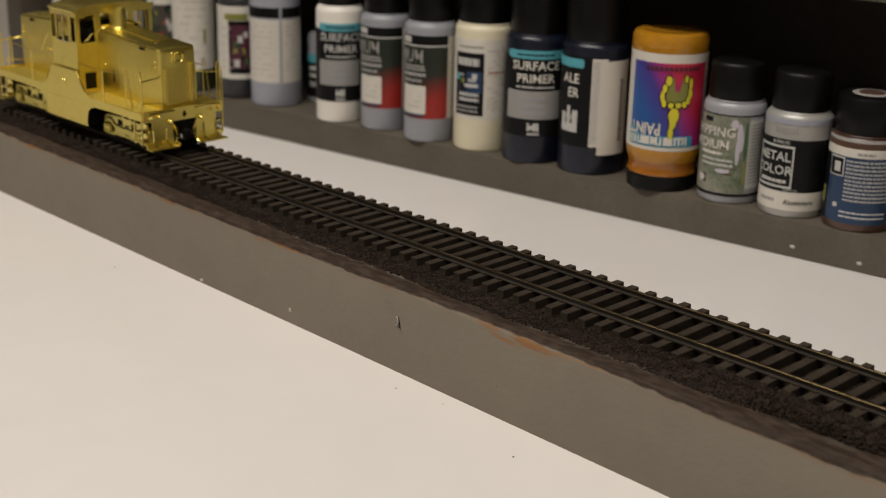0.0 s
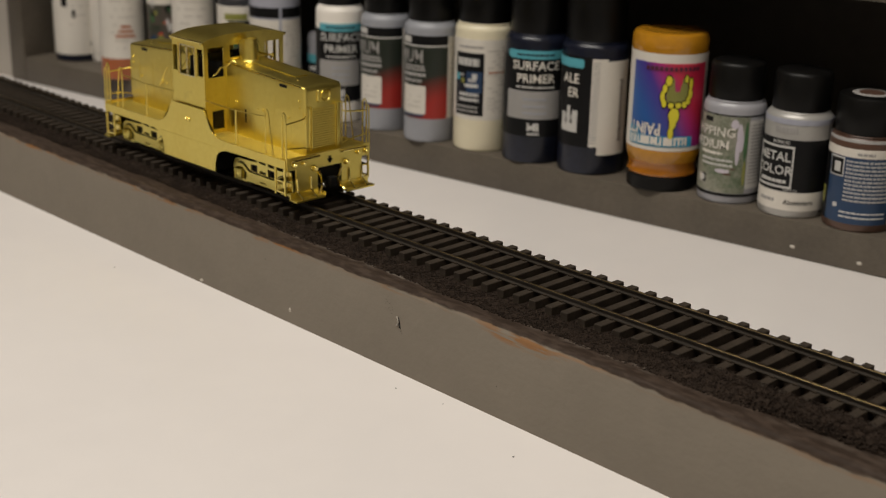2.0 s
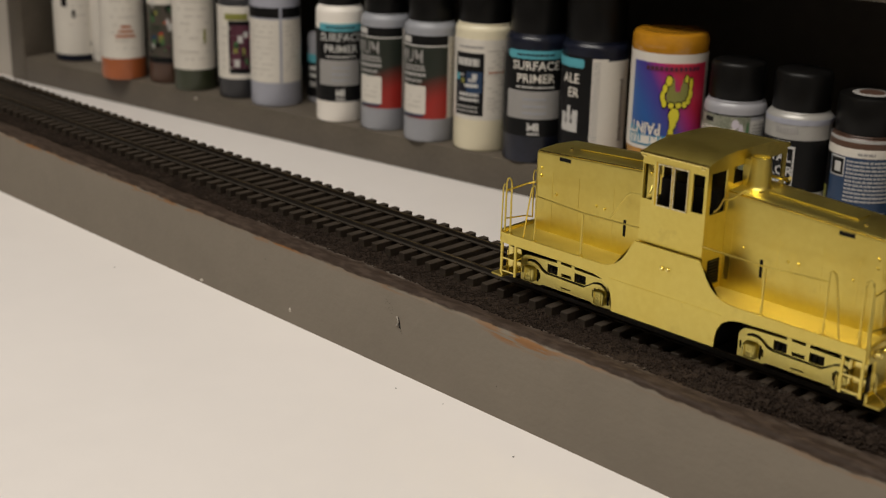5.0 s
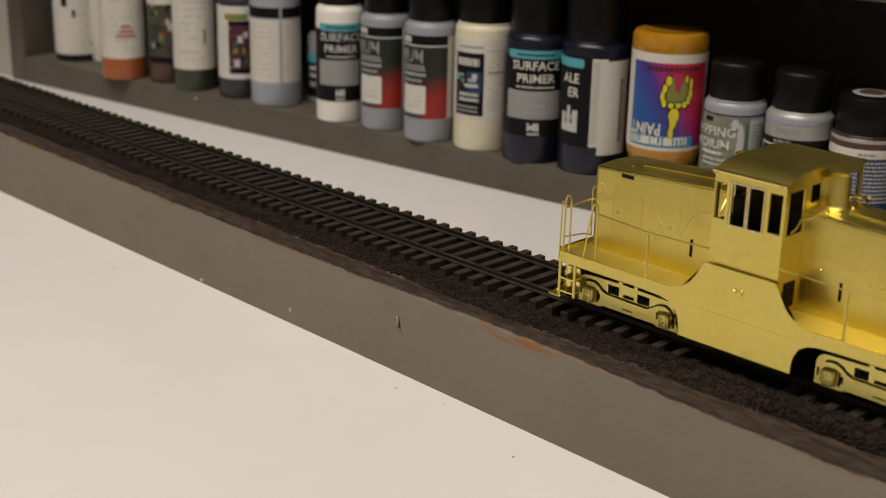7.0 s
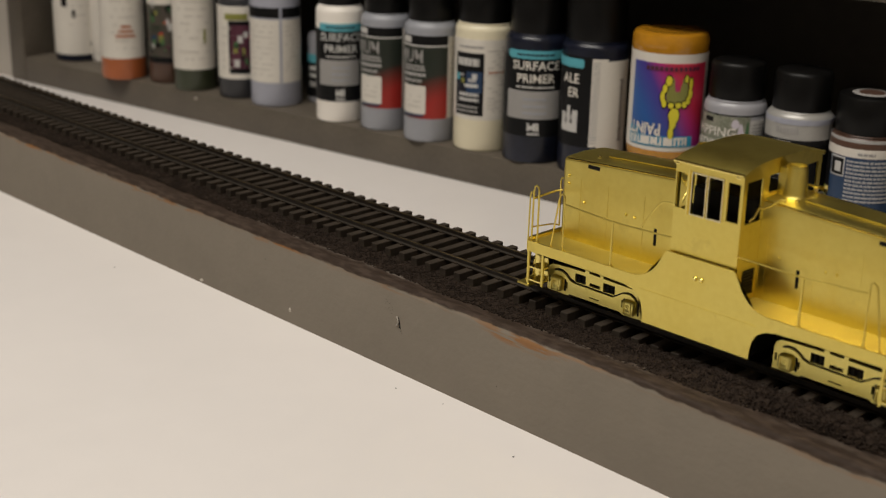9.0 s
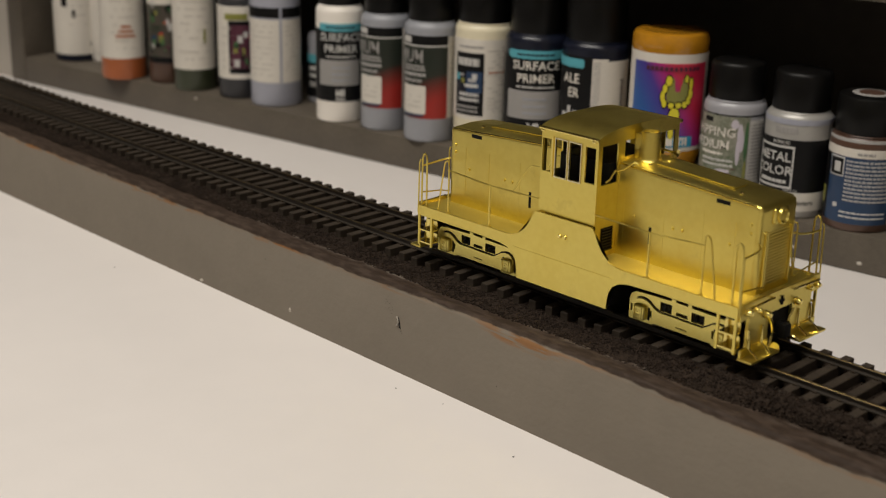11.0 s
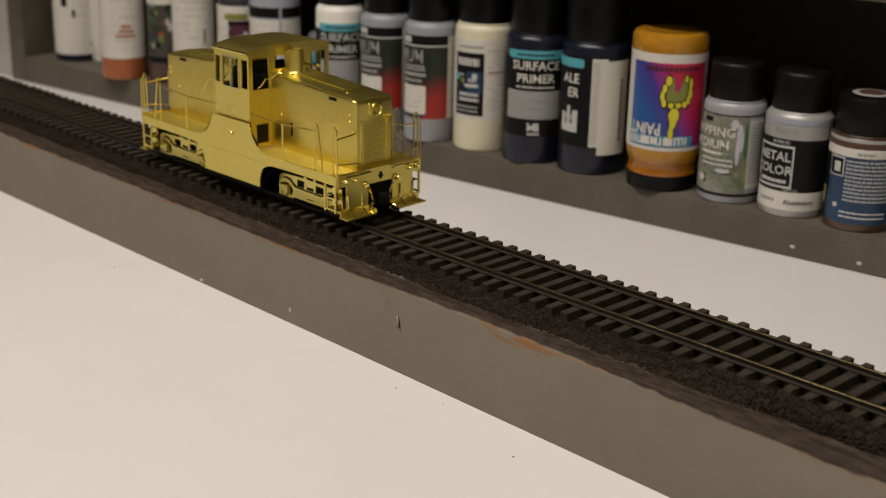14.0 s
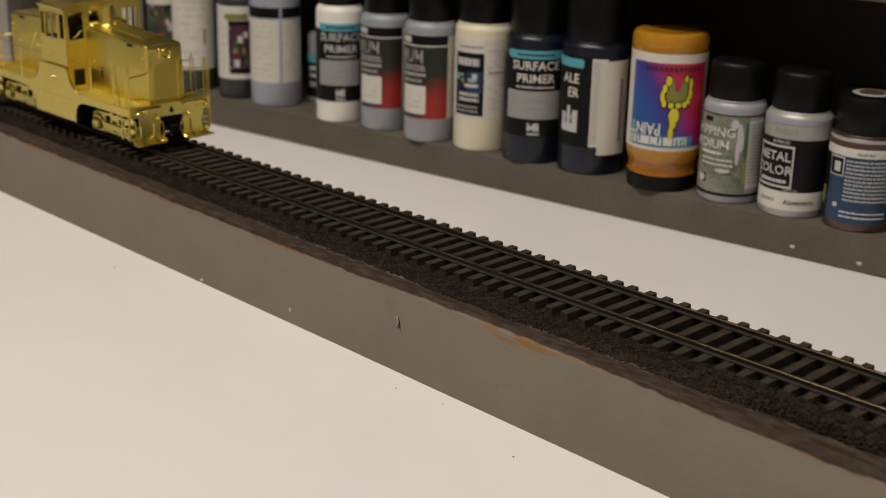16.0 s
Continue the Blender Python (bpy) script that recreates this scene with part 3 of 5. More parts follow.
def track():
    ob = empty("model_track")
    for name, y in (("rail", 0.0), ("rail", 17.1)):
        bm = bmesh.new()
        prof = [(-1.0, -1.72), (1.0, -1.72), (1.0, -1.5), (0.28, -1.3), (0.22, -0.62), (0.46, -0.5), (0.46, -0.08), (0.36, 0.0), (-0.36, 0.0), (-0.46, -0.08), (-0.46, -0.5), (-0.22, -0.62), (-0.28, -1.3), (-1.0, -1.5)]
        prism(bm, [(y + a, b) for a, b in prof], -555, 262, "x")
        bm.faces.ensure_lookup_table()
        for f in bm.faces:
            c = f.calc_center_median() / U
            if abs(c.z) < 0.06 and abs(c.y - y) < 0.5:
                f.material_index = 1
        part(name, bm, [M["rail"], M["railtop"]], ob, "thin rail with worn brassy top", smooth=30)
    meshes = []
    for k in range(5):
        bm = bmesh.new()
        r = random.Random(k)
        box(bm, -TIE_W / 2, TIE_W / 2, TIE_Y0 + r.uniform(-0.15, 0.15), TIE_Y1 + r.uniform(-0.15, 0.15), TIE_TOP - 2.6, TIE_TOP, 0.16, 1)
        for y in (0.0, 17.1):
            for sgn in (-1, 1):
                box(bm, -0.55, 0.55, y + sgn * 1.25 - 0.32, y + sgn * 1.25 + 0.32, TIE_TOP - 0.05, TIE_TOP + 0.42)
        meshes.append(mesh_of("tie", bm, M["tie"], 0))
    for i in TIES:
        o = new("tie", meshes[(i * 7) % 5])
        o.parent = ob
        shift = min(2.1, max(0.0, 0.32 * (i - 15)))  # a joint between two lengths of track
        o.location = V(i * PITCH + 2.45 - TIE_W / 2 + shift + random.uniform(-0.22, 0.22), random.uniform(-0.15, 0.15), 0)
        o.rotation_euler = (0, 0, radians(random.uniform(-0.5, 0.5)))
    tagged(ob, "straight model railway track with black sleepers and thin rails", "track")


track()


# ---- the brass switcher ----
RAIL_Y = 8.65
WHEEL_R = 4.9


def ends(fn):
    """Calls fn with the two signs of x and y, for the four corners."""
    for sx in (1, -1):
        for sy in (-1, 1):
            fn(sx, sy)


def locomotive():
    ob = empty("brass_locomotive")
    B, G = M["brass"], M["brass_bright"]
    # deck and skirts
    bm = bmesh.new()
    box(bm, -53.4, 53.4, -17.0, 17.0, 14.7, 15.6, 0.2)
    part("deck", bm, M["brass_matt"], ob)
    half = [(9.4, 24.3), (10.6, 22.6), (11.9, 20.2), (13.3, 18.4), (15.2, 16.9), (17.4, 16.0), (19.5, 15.75), (53.4, 15.75), (53.4, 12.9), (48.2, 12.9), (30.0, 12.9), (21.5, 12.6), (18.9, 12.0), (17.0, 10.8), (15.9, 9.0), (15.4, 6.8), (15.3, 4.35)]
    outline = half + [(-x, z) for x, z in half[::-1]]
    for sy in (-1, 1):
        bm = bmesh.new()
        prism(bm, outline, sy * 17.05, sy * 17.5, "y")
        bmesh.ops.triangulate(bm, faces=[f for f in bm.faces if len(f.verts) > 4])
        skirt = part("side_skirt", bm, B, ob, "smooth brass side skirt with wheel arches", smooth=30)
        for z, x1 in ((12.7, 16.6), (24.15, 9.4)):
            bm = bmesh.new()
            box(bm, -x1, x1, sy * 17.5, sy * 17.62, z - 0.14, z + 0.14)
            part("seam", bm, B, skirt)
        for x in (-0.8, 0.9):
            bm = bmesh.new()
            lathe(bm, [(0, 0.55), (0.4, 0.5), (0.6, 0.25), (0.6, -0.2)], 10, turned(x, sy * 17.5, 19.6, "y") @ (Matrix.Rotation(math.pi, 4, "X") if sy > 0 else Matrix.Identity(4)))
            part("filler_cap", bm, G, skirt)
    # dark frame between the wheels
    bm = bmesh.new()
    box(bm, -53, 53, -5.6, 5.6, 6.2, 14.6)
    box(bm, -15, 15, -16.9, 16.9, 4.7, 14.6)
    part("underframe", bm, M["black"], ob, "dark frame under the deck")

    # cab
    cab = part("cab", sheet_cab(), B, ob, "brass cab with open window frames", smooth=0)
    bm = bmesh.new()
    prof = []
    for i in range(25):
        y = -17.1 + 34.2 * i / 24
        prof.append((y, 46.6 + 2.1 * (1 - abs(y / 17.1) ** 3.6)))
    prism(bm, prof + [(y, z - 0.7) for y, z in prof[::-1]], -9.6, 9.6, "x")
    bmesh.ops.triangulate(bm, faces=[f for f in bm.faces if len(f.verts) > 4])
    part("cab_roof", bm, B, ob, smooth=35)
    for sy in (-1, 1):
        bm = bmesh.new()
        rod(bm, [(-9.6, sy * 17.1, 46.6), (9.6, sy * 17.1, 46.6)], 0.4, 8)
        part("rain_gutter", bm, G, ob)
        # sliding window frames and the window bars
        for x0, x1 in ((-4.6, -0.45), (0.0, 4.1)):
            bm = bmesh.new()
            sheet(bm, x0, x1, 34.3, 44.6, [(x0 + 0.22, x1 - 0.22, 34.6, 44.3)], sy * 16.56, sy * 16.8, "y")
            part("window_frame", bm, M["trim"], cab, "pale metal window frame")
        bm = bmesh.new()
        box(bm, -5.5, -5.2, sy * 16.5 - 0.35, sy * 16.5 + 0.35, 34.2, 44.8)
        part("window_bar", bm, G, cab)
        for x, z in ((-8.6, 45.9), (8.2, 45.9)):
            bm = bmesh.new()
            box(bm, x - 0.7, x + 0.7, min(sy * 16.4, sy * 17.2), max(sy * 16.4, sy * 17.2), z - 0.3, z + 0.3, 0.15)
            part("roof_clip", bm, G, cab)
    # added black block: stands in for the shade seen through the cab windows
    bm = bmesh.new()
    box(bm, -8.2, 8.2, -10.5, 10.5, 24.4, 39.5, 0.6)
    part("window_dark_block", bm, M["black"], ob, "black block added inside the cab to darken its windows")
    # end louvres under the cab
    def louvre(sx, sy):
        bm = bmesh.new()
        y0, y1 = sorted((sy * 9.2, sy * 13.7))
        x = sx * 9.3
        box(bm, min(x, x + sx * 0.12), max(x, x + sx * 0.12), y0, y1, 17.0, 23.2)
        v = part("vent", bm, M["black"], ob, "dark louvred vent")
        for k in range(8):
            bm = bmesh.new()
            z = 17.3 + k * 0.78
            box(bm, min(x + sx * 0.1, x + sx * 0.4), max(x + sx * 0.1, x + sx * 0.4), y0 + 0.1, y1 - 0.1, z, z + 0.2)
            part("vent_slat", bm, M["steel"], v)
    ends(louvre)

    for sx in (1, -1):
        hood(ob, sx)
        end_beam(ob, sx)
        for sy in (-1, 1):
            truck_side(ob, sx, sy)
            steps(ob, sx, sy)
            rails_of(ob, sx, sy)
    sets = []
    for x in (-TRUCK_X - AXLE_X, -TRUCK_X + AXLE_X, TRUCK_X - AXLE_X, TRUCK_X + AXLE_X):
        sets.append(wheelset(ob, x))
    tagged(ob, "unpainted polished brass model switcher locomotive with centre cab", "locomotive")
    return ob, sets


def sheet_cab():
    bm = bmesh.new()
    side = [(-8.95, -6.05, 35.2, 43.85), (-4.5, -0.5, 34.5, 44.6), (0.1, 4.0, 34.5, 44.6), (5.2, 8.5, 35.0, 44.2)]
    for sy in (-1, 1):
        a, b = sorted((sy * 16.05, sy * 16.5))
        sheet(bm, -9.3, 9.3, 24.3, 46.8, [(x0, x1, z0, z1) for x0, x1, z0, z1 in side], a, b, "y")
    front = [(-14.9, -8.6, 34.6, 44.6), (8.6, 14.9, 34.6, 44.6), (-6.0, -1.6, 40.6, 44.8), (1.6, 6.0, 40.6, 44.8)]
    for sx in (-1, 1):
        a, b = sorted((sx * 8.85, sx * 9.28))
        sheet(bm, -16.04, 16.04, 15.6, 46.8, front, a, b, "x")
    # each end wall rises to meet the curved roof
    crown = [(-15.4 + 30.8 * k / 20, 45.94 + 2.1 * (1 - abs((-15.4 + 30.8 * k / 20) / 17.1) ** 3.6)) for k in range(21)]
    for sx in (-1, 1):
        prism(bm, [(-15.4, 45.2)] + crown + [(15.4, 45.2)], sx * 8.84, sx * 9.29, "x")
    # floor of the cab
    box(bm, -8.8, 8.8, -16.0, 16.0, 23.9, 24.3)
    return bm


def hood(ob, sx):
    """One engine hood, from the cab to the nose."""
    B, G = M["brass"], M["brass_bright"]
    bm = bmesh.new()
    rings = []
    for x, top, inset in ((9.3, 40.0, 0), (49.6, 37.9, 0), (50.6, 37.6, 0.3), (51.1, 36.9, 0.9)):
        w = 7.9 - inset
        sec = [(-w, 15.6), (-w, top - 1.35)]
        for k in range(1, 5):
            a = math.pi - k * math.pi / 10
            sec.append((-w + 0.9 + 0.9 * math.cos(a), top - 1.35 + 0.95 * math.sin(a)))
        sec.append((-w + 1.7, top - 0.3))
        sec.append((0, top))
        sec += [(-y, z) for y, z in sec[:-1][::-1]]
        rings.append([bm.verts.new(V(sx * x, y, z)) for y, z in sec])
    n = len(rings[0])
    for a, b in zip(rings, rings[1:]):
        for k in range(n):
            bm.faces.new((a[k], a[(k + 1) % n], b[(k + 1) % n], b[k]))
    bm.faces.new(rings[0])
    bm.faces.new(rings[-1][::-1])
    h = part("engine_hood", bm, B, ob, "smooth brass engine hood", smooth=38)
    # nose grille
    bm = bmesh.new()
    x = sx * 51.1
    box(bm, min(x, x + sx * 0.15), max(x, x + sx * 0.15), -5.0, 5.0, 17.2, 30.6)
    g = part("grille", bm, B, h, "louvred radiator grille")
    for k in range(17):
        z = 17.6 + k * 0.76
        bm = bmesh.new()
        prism(bm, [(x + sx * 0.1, z), (x + sx * 0.5, z - 0.02), (x + sx * 0.5, z + 0.2), (x + sx * 0.1, z + 0.5)], -4.7, 4.7, "y")
        part("slat", bm, B, g, smooth=0)
    for y in (-5.2, 5.2):
        bm = bmesh.new()
        box(bm, min(x, x + sx * 0.8), max(x, x + sx * 0.8), y - 0.25, y + 0.25, 16.8, 31.0)
        part("grille_frame", bm, B, g)
    # headlight
    bm = bmesh.new()
    m = turned(sx * 50.6, 0, 34.2, "x") @ (Matrix.Identity(4) if sx > 0 else Matrix.Rotation(math.pi, 4, "X"))
    box(bm, min(sx * 50.4, sx * 51.9), max(sx * 50.4, sx * 51.9), -2.9, 2.9, 32.2, 36.2, 0.7, 3)
    lathe(bm, [(0, 1.3), (1.1, 1.3), (1.6, 1.6), (1.8, 2.0), (2.0, 1.9), (2.1, 1.0)], 24, m)
    hl = part("headlight", bm, B, h, "round brass headlight housing")
    bm = bmesh.new()
    lathe(bm, [(0, 1.75), (0.9, 1.7), (1.3, 1.4)], 20, m)
    part("lens", bm, M["brass_matt"], hl)
    # roof hatch seam, lifting lugs, slots, doors
    bm = bmesh.new()
    box(bm, min(sx * 17, sx * 40), max(sx * 17, sx * 40), -2.6, 2.6, 39.3 - 0.3, 39.55 - 0.25)
    bmesh.ops.rotate(bm, verts=bm.verts, cent=V(sx * 28.5, 0, 39.0), matrix=Matrix.Rotation(sx * math.atan2(2.1, 40.3), 3, "Y"))
    part("roof_hatch", bm, B, h)
    for x0 in (15.5, 42.5):
        bm = bmesh.new()
        lathe(bm, [(0, 0.5), (0.45, 0.45), (0.6, 0.1), (0.6, -0.5)], 10, turned(sx * x0, -3.5, 39.9 - (x0 - 9.3) * 0.052 - 0.2, "z"))
        part("lifting_lug", bm, G, h)
    for sy in (-1, 1):
        y0, y1 = sorted((sy * 7.85, sy * 7.96))
        for xa, xb, za, zb in ((38.7, 42.5, 35.9, 36.9), (19.7, 20.5, 20.7, 25.1)):
            bm = bmesh.new()
            box(bm, min(sx * xa, sx * xb), max(sx * xa, sx * xb), y0, y1, za, zb)
            part("slot", bm, M["black"], h, "dark open slot")
        for xa, z in ((14.9, 26.7), (26.8, 26.4), (29.6, 26.5), (43.2, 26.5), (48.7, 32.7), (48.7, 30.6)):
            bm = bmesh.new()
            lathe(bm, [(0, 0.45), (0.28, 0.4), (0.4, 0.15), (0.4, -0.2)], 10, turned(sx * xa, sy * 7.9, z, "y") @ (Matrix.Rotation(math.pi, 4, "X") if sy > 0 else Matrix.Identity(4)))
            part("latch", bm, B, h)
        # thin beaded line along the hood's upper edge
        bm = bmesh.new()
        rod(bm, [(sx * 9.4, sy * 7.62, 39.3), (sx * 49.6, sy * 7.62, 37.15)], 0.26, 6)
        part("edge_bead", bm, G, h)
        # door seam
        for xa in (11.5, 24.0, 35.5, 44.5):
            bm = bmesh.new()
            box(bm, min(sx * xa, sx * (xa + 0.1)), max(sx * xa, sx * (xa + 0.1)), y0, y1, 17.0, 32.5)
            part("door_seam", bm, B, h)
    # exhaust casing against the cab
    bm = bmesh.new()
    lathe(bm, [(0, 46.2), (1.9, 46.2), (2.0, 46.9), (2.35, 46.9), (2.5, 46.2), (2.85, 40.6), (3.1, 39.8), (3.7, 39.3), (3.7, 38.6)], 28, turned(sx * 12.5, 0, 0, "z"))
    box(bm, min(sx * 9.3, sx * 12.5), max(sx * 9.3, sx * 12.5), -2.3, 2.3, 39.0, 46.3, 0.3)
    st = part("exhaust_casing", bm, B, ob, "rounded brass exhaust casing")
    if sx < 0:
        bm = bmesh.new()
        lathe(bm, [(0, 0.75), (0.6, 0.7), (1.0, 0.5), (1.25, 0.1), (1.3, -0.6)], 20, turned(-49.0, -0.5, 37.0, "z"))
        part("bell", bm, G, ob)
    # horn beside it
    bm = bmesh.new()
    rod(bm, [(sx * 11.0, 4.6, 41.6), (sx * 15.8, 5.6, 41.2)], 0.35, 8)
    lathe(bm, [(0.3, 0), (0.5, 1.2), (0.95, 2.0), (0, 1.5)], 12, turned(sx * 15.2, 5.5, 41.2, "x") @ (Matrix.Identity(4) if sx > 0 else Matrix.Rotation(math.pi, 4, "X")))
    part("horn", bm, G, ob)


def end_beam(ob, sx):
    B, G = M["brass"], M["brass_bright"]
    bm = bmesh.new()
    a, b = sorted((sx * 53.9, sx * 54.7))
    sheet(bm, -17.0, 17.0, 3.6, 16.4, [(-5.0, 5.0, 3.6, 11.6), (-17.0, -13.6, 3.6, 12.4), (13.6, 17.0, 3.6, 12.4)], a, b, "x")
    beam = part("end_beam", bm, B, ob, "brass buffer beam with coupler opening", smooth=0)
    for sy in (-1, 1):
        bm = bmesh.new()
        y0, y1 = sorted((sy * 4.6, sy * 16.4))
        xa, xb = sorted((sx * 54.2, sx * 58.2))
        box(bm, xa, xb, y0, y1, 2.5, 3.1, 0.1)
        fb = part("footboard", bm, B, beam)
        bm = bmesh.new()
        box(bm, min(sx * 54.3, sx * 54.9), max(sx * 54.3, sx * 54.9), y0 + 0.2, y1 - 0.2, 3.1, 5.2)
        part("toe_board", bm, B, fb)
        # raised round lip at the inner end
        bm = bmesh.new()
        lip = [(sx * 56.1 + 1.9 * math.cos(k / 8 * math.pi), 3.0 + 1.5 * math.sin(k / 8 * math.pi)) for k in range(9)]
        prism(bm, lip, sy * 4.3, sy * 4.6, "y")
        bmesh.ops.triangulate(bm, faces=[f for f in bm.faces if len(f.verts) > 4])
        bmesh.ops.rotate(bm, verts=bm.verts, cent=V(sx * 56.1, sy * 4.5, 3.0), matrix=Matrix.Rotation(sy * 0.7, 3, "X"))
        part("lip", bm, M["brass_bright"], fb, smooth=25)
        for yy in (sy * 8.0, sy * 13.5):
            bm = bmesh.new()
            rod(bm, [(sx * 54.9, yy, 9.5), (sx * 55.2, yy, 5.0), (sx * 57.8, yy, 3.2)], 0.28)
            part("footboard_strap", bm, G, fb)
        # curved guard beside the coupler
        bm = bmesh.new()
        pts = [(sx * 55.0, sy * (5.0 - 1.6 * math.sin(k / 8 * math.pi)), 10.5 - k) for k in range(9)]
        rod(bm, pts, 0.45, 8)
        part("coupler_guard", bm, G, beam)
        # hoses and lugs on the beam
        for yy, z, r in ((sy * 6.6, 11.8, 0.9), (sy * 11.3, 14.2, 0.6), (sy * 14.8, 14.2, 0.8)):
            bm = bmesh.new()
            lathe(bm, [(0, 1.7), (r * 0.6, 1.7), (r, 1.2), (r, 0.2), (r * 1.3, 0)], 14, turned(sx * 54.6, yy, z, "x") @ (Matrix.Identity(4) if sx > 0 else Matrix.Rotation(math.pi, 4, "X")))
            part("pipe_fitting", bm, G, beam)
        bm = bmesh.new()
        rod(bm, [(sx * 54.9, sy * 15.4, 15.2), (sx * 55.7, sy * 15.0, 15.6), (sx * 55.7, sy * 5.0, 15.8), (sx * 54.9, sy * 4.6, 15.4)], 0.3)
        part("lift_bar", bm, G, beam)
    bm = bmesh.new()
    box(bm, min(sx * 54, sx * 58.5), max(sx * 54, sx * 56.2), -1.2, 1.2, 5.2, 8.0, 0.4)
    box(bm, min(sx * 55.6, sx * 57.6), max(sx * 55.6, sx * 57.6), -1.9, 1.0, 4.8, 8.4, 0.5)
    coupler = part("coupler", bm, M["black"], ob, "black knuckle coupler")
    bm = bmesh.new()
    box(bm, min(sx * 54.7, sx * 55.0), max(sx * 54.7, sx * 55.0), -0.35, 0.35, 12.6, 14.8)
    box(bm, min(sx * 54.7, sx * 55.0), max(sx * 54.7, sx * 55.0), -0.9, 0.9, 13.3, 13.9)
    part("emblem_slot", bm, M["black"], beam)
    beam.location.x = coupler.location.x = -sx * 0.6 * U


def pierced(bm, outline, holes, y0, y1):
    """A plate of any outline between y0 and y1, with openings right through it."""
    def ring(pts):
        vs = [bm.verts.new(V(x, y0, z)) for x, z in pts]
        return [bm.edges.new((vs[i], vs[(i + 1) % len(vs)])) for i in range(len(vs))]
    edges = ring(outline)
    for x0, x1, z0, z1 in holes:
        edges += ring([(x0, z0), (x1, z0), (x1, z1), (x0, z1)])
    faces = [g for g in bmesh.ops.triangle_fill(bm, edges=edges, use_beauty=True)["geom"] if isinstance(g, bmesh.types.BMFace)]
    made = bmesh.ops.extrude_face_region(bm, geom=faces)["geom"]
    for v in made:
        if isinstance(v, bmesh.types.BMVert):
            v.co.y = y1 * U


def ribbon(bm, line, w, y0, y1):
    """A bar of height w that follows a line in the side view."""
    for (xa, za), (xb, zb) in zip(line, line[1:]):
        prism(bm, [(xa, za + w / 2), (xb, zb + w / 2), (xb, zb - w / 2), (xa, za - w / 2)], y0, y1, "y")


TRUCK_X, AXLE_X, FRAME_Y = 34.6, 12.0, 12.3
TRUCK_OUTLINE = [(-15.9, 2.0), (-15.9, 7.4), (-15.4, 8.6), (-14.3, 9.3), (-12.4, 9.5), (-3.3, 9.75), (-3.3, 13.6), (-1.9, 13.6), (-1.9, 9.8), (1.6, 9.7), (1.6, 13.6), (2.75, 13.6), (2.75, 9.65), (12.6, 9.45), (14.4, 8.9), (15.5, 7.8), (15.9, 6.4), (15.9, 2.1), (9.2, 1.9), (8.7, 2.35), (-8.2, 2.4), (-8.8, 1.95)]
TRUCK_HOLES = [(-6.5, -3.0, 6.4, 8.75), (2.8, 6.6, 6.3, 8.65), (-1.65, 1.7, 6.45, 7.35), (-1.6, 1.7, 3.2, 3.55), (-9.7, -8.9, 3.7, 5.5), (8.9, 9.5, 3.8, 5.8), (13.6, 14.2, 3.7, 6.4), (14.7, 15.3, 4.0, 5.9), (-15.5, -14.9, 4.0, 5.9)]


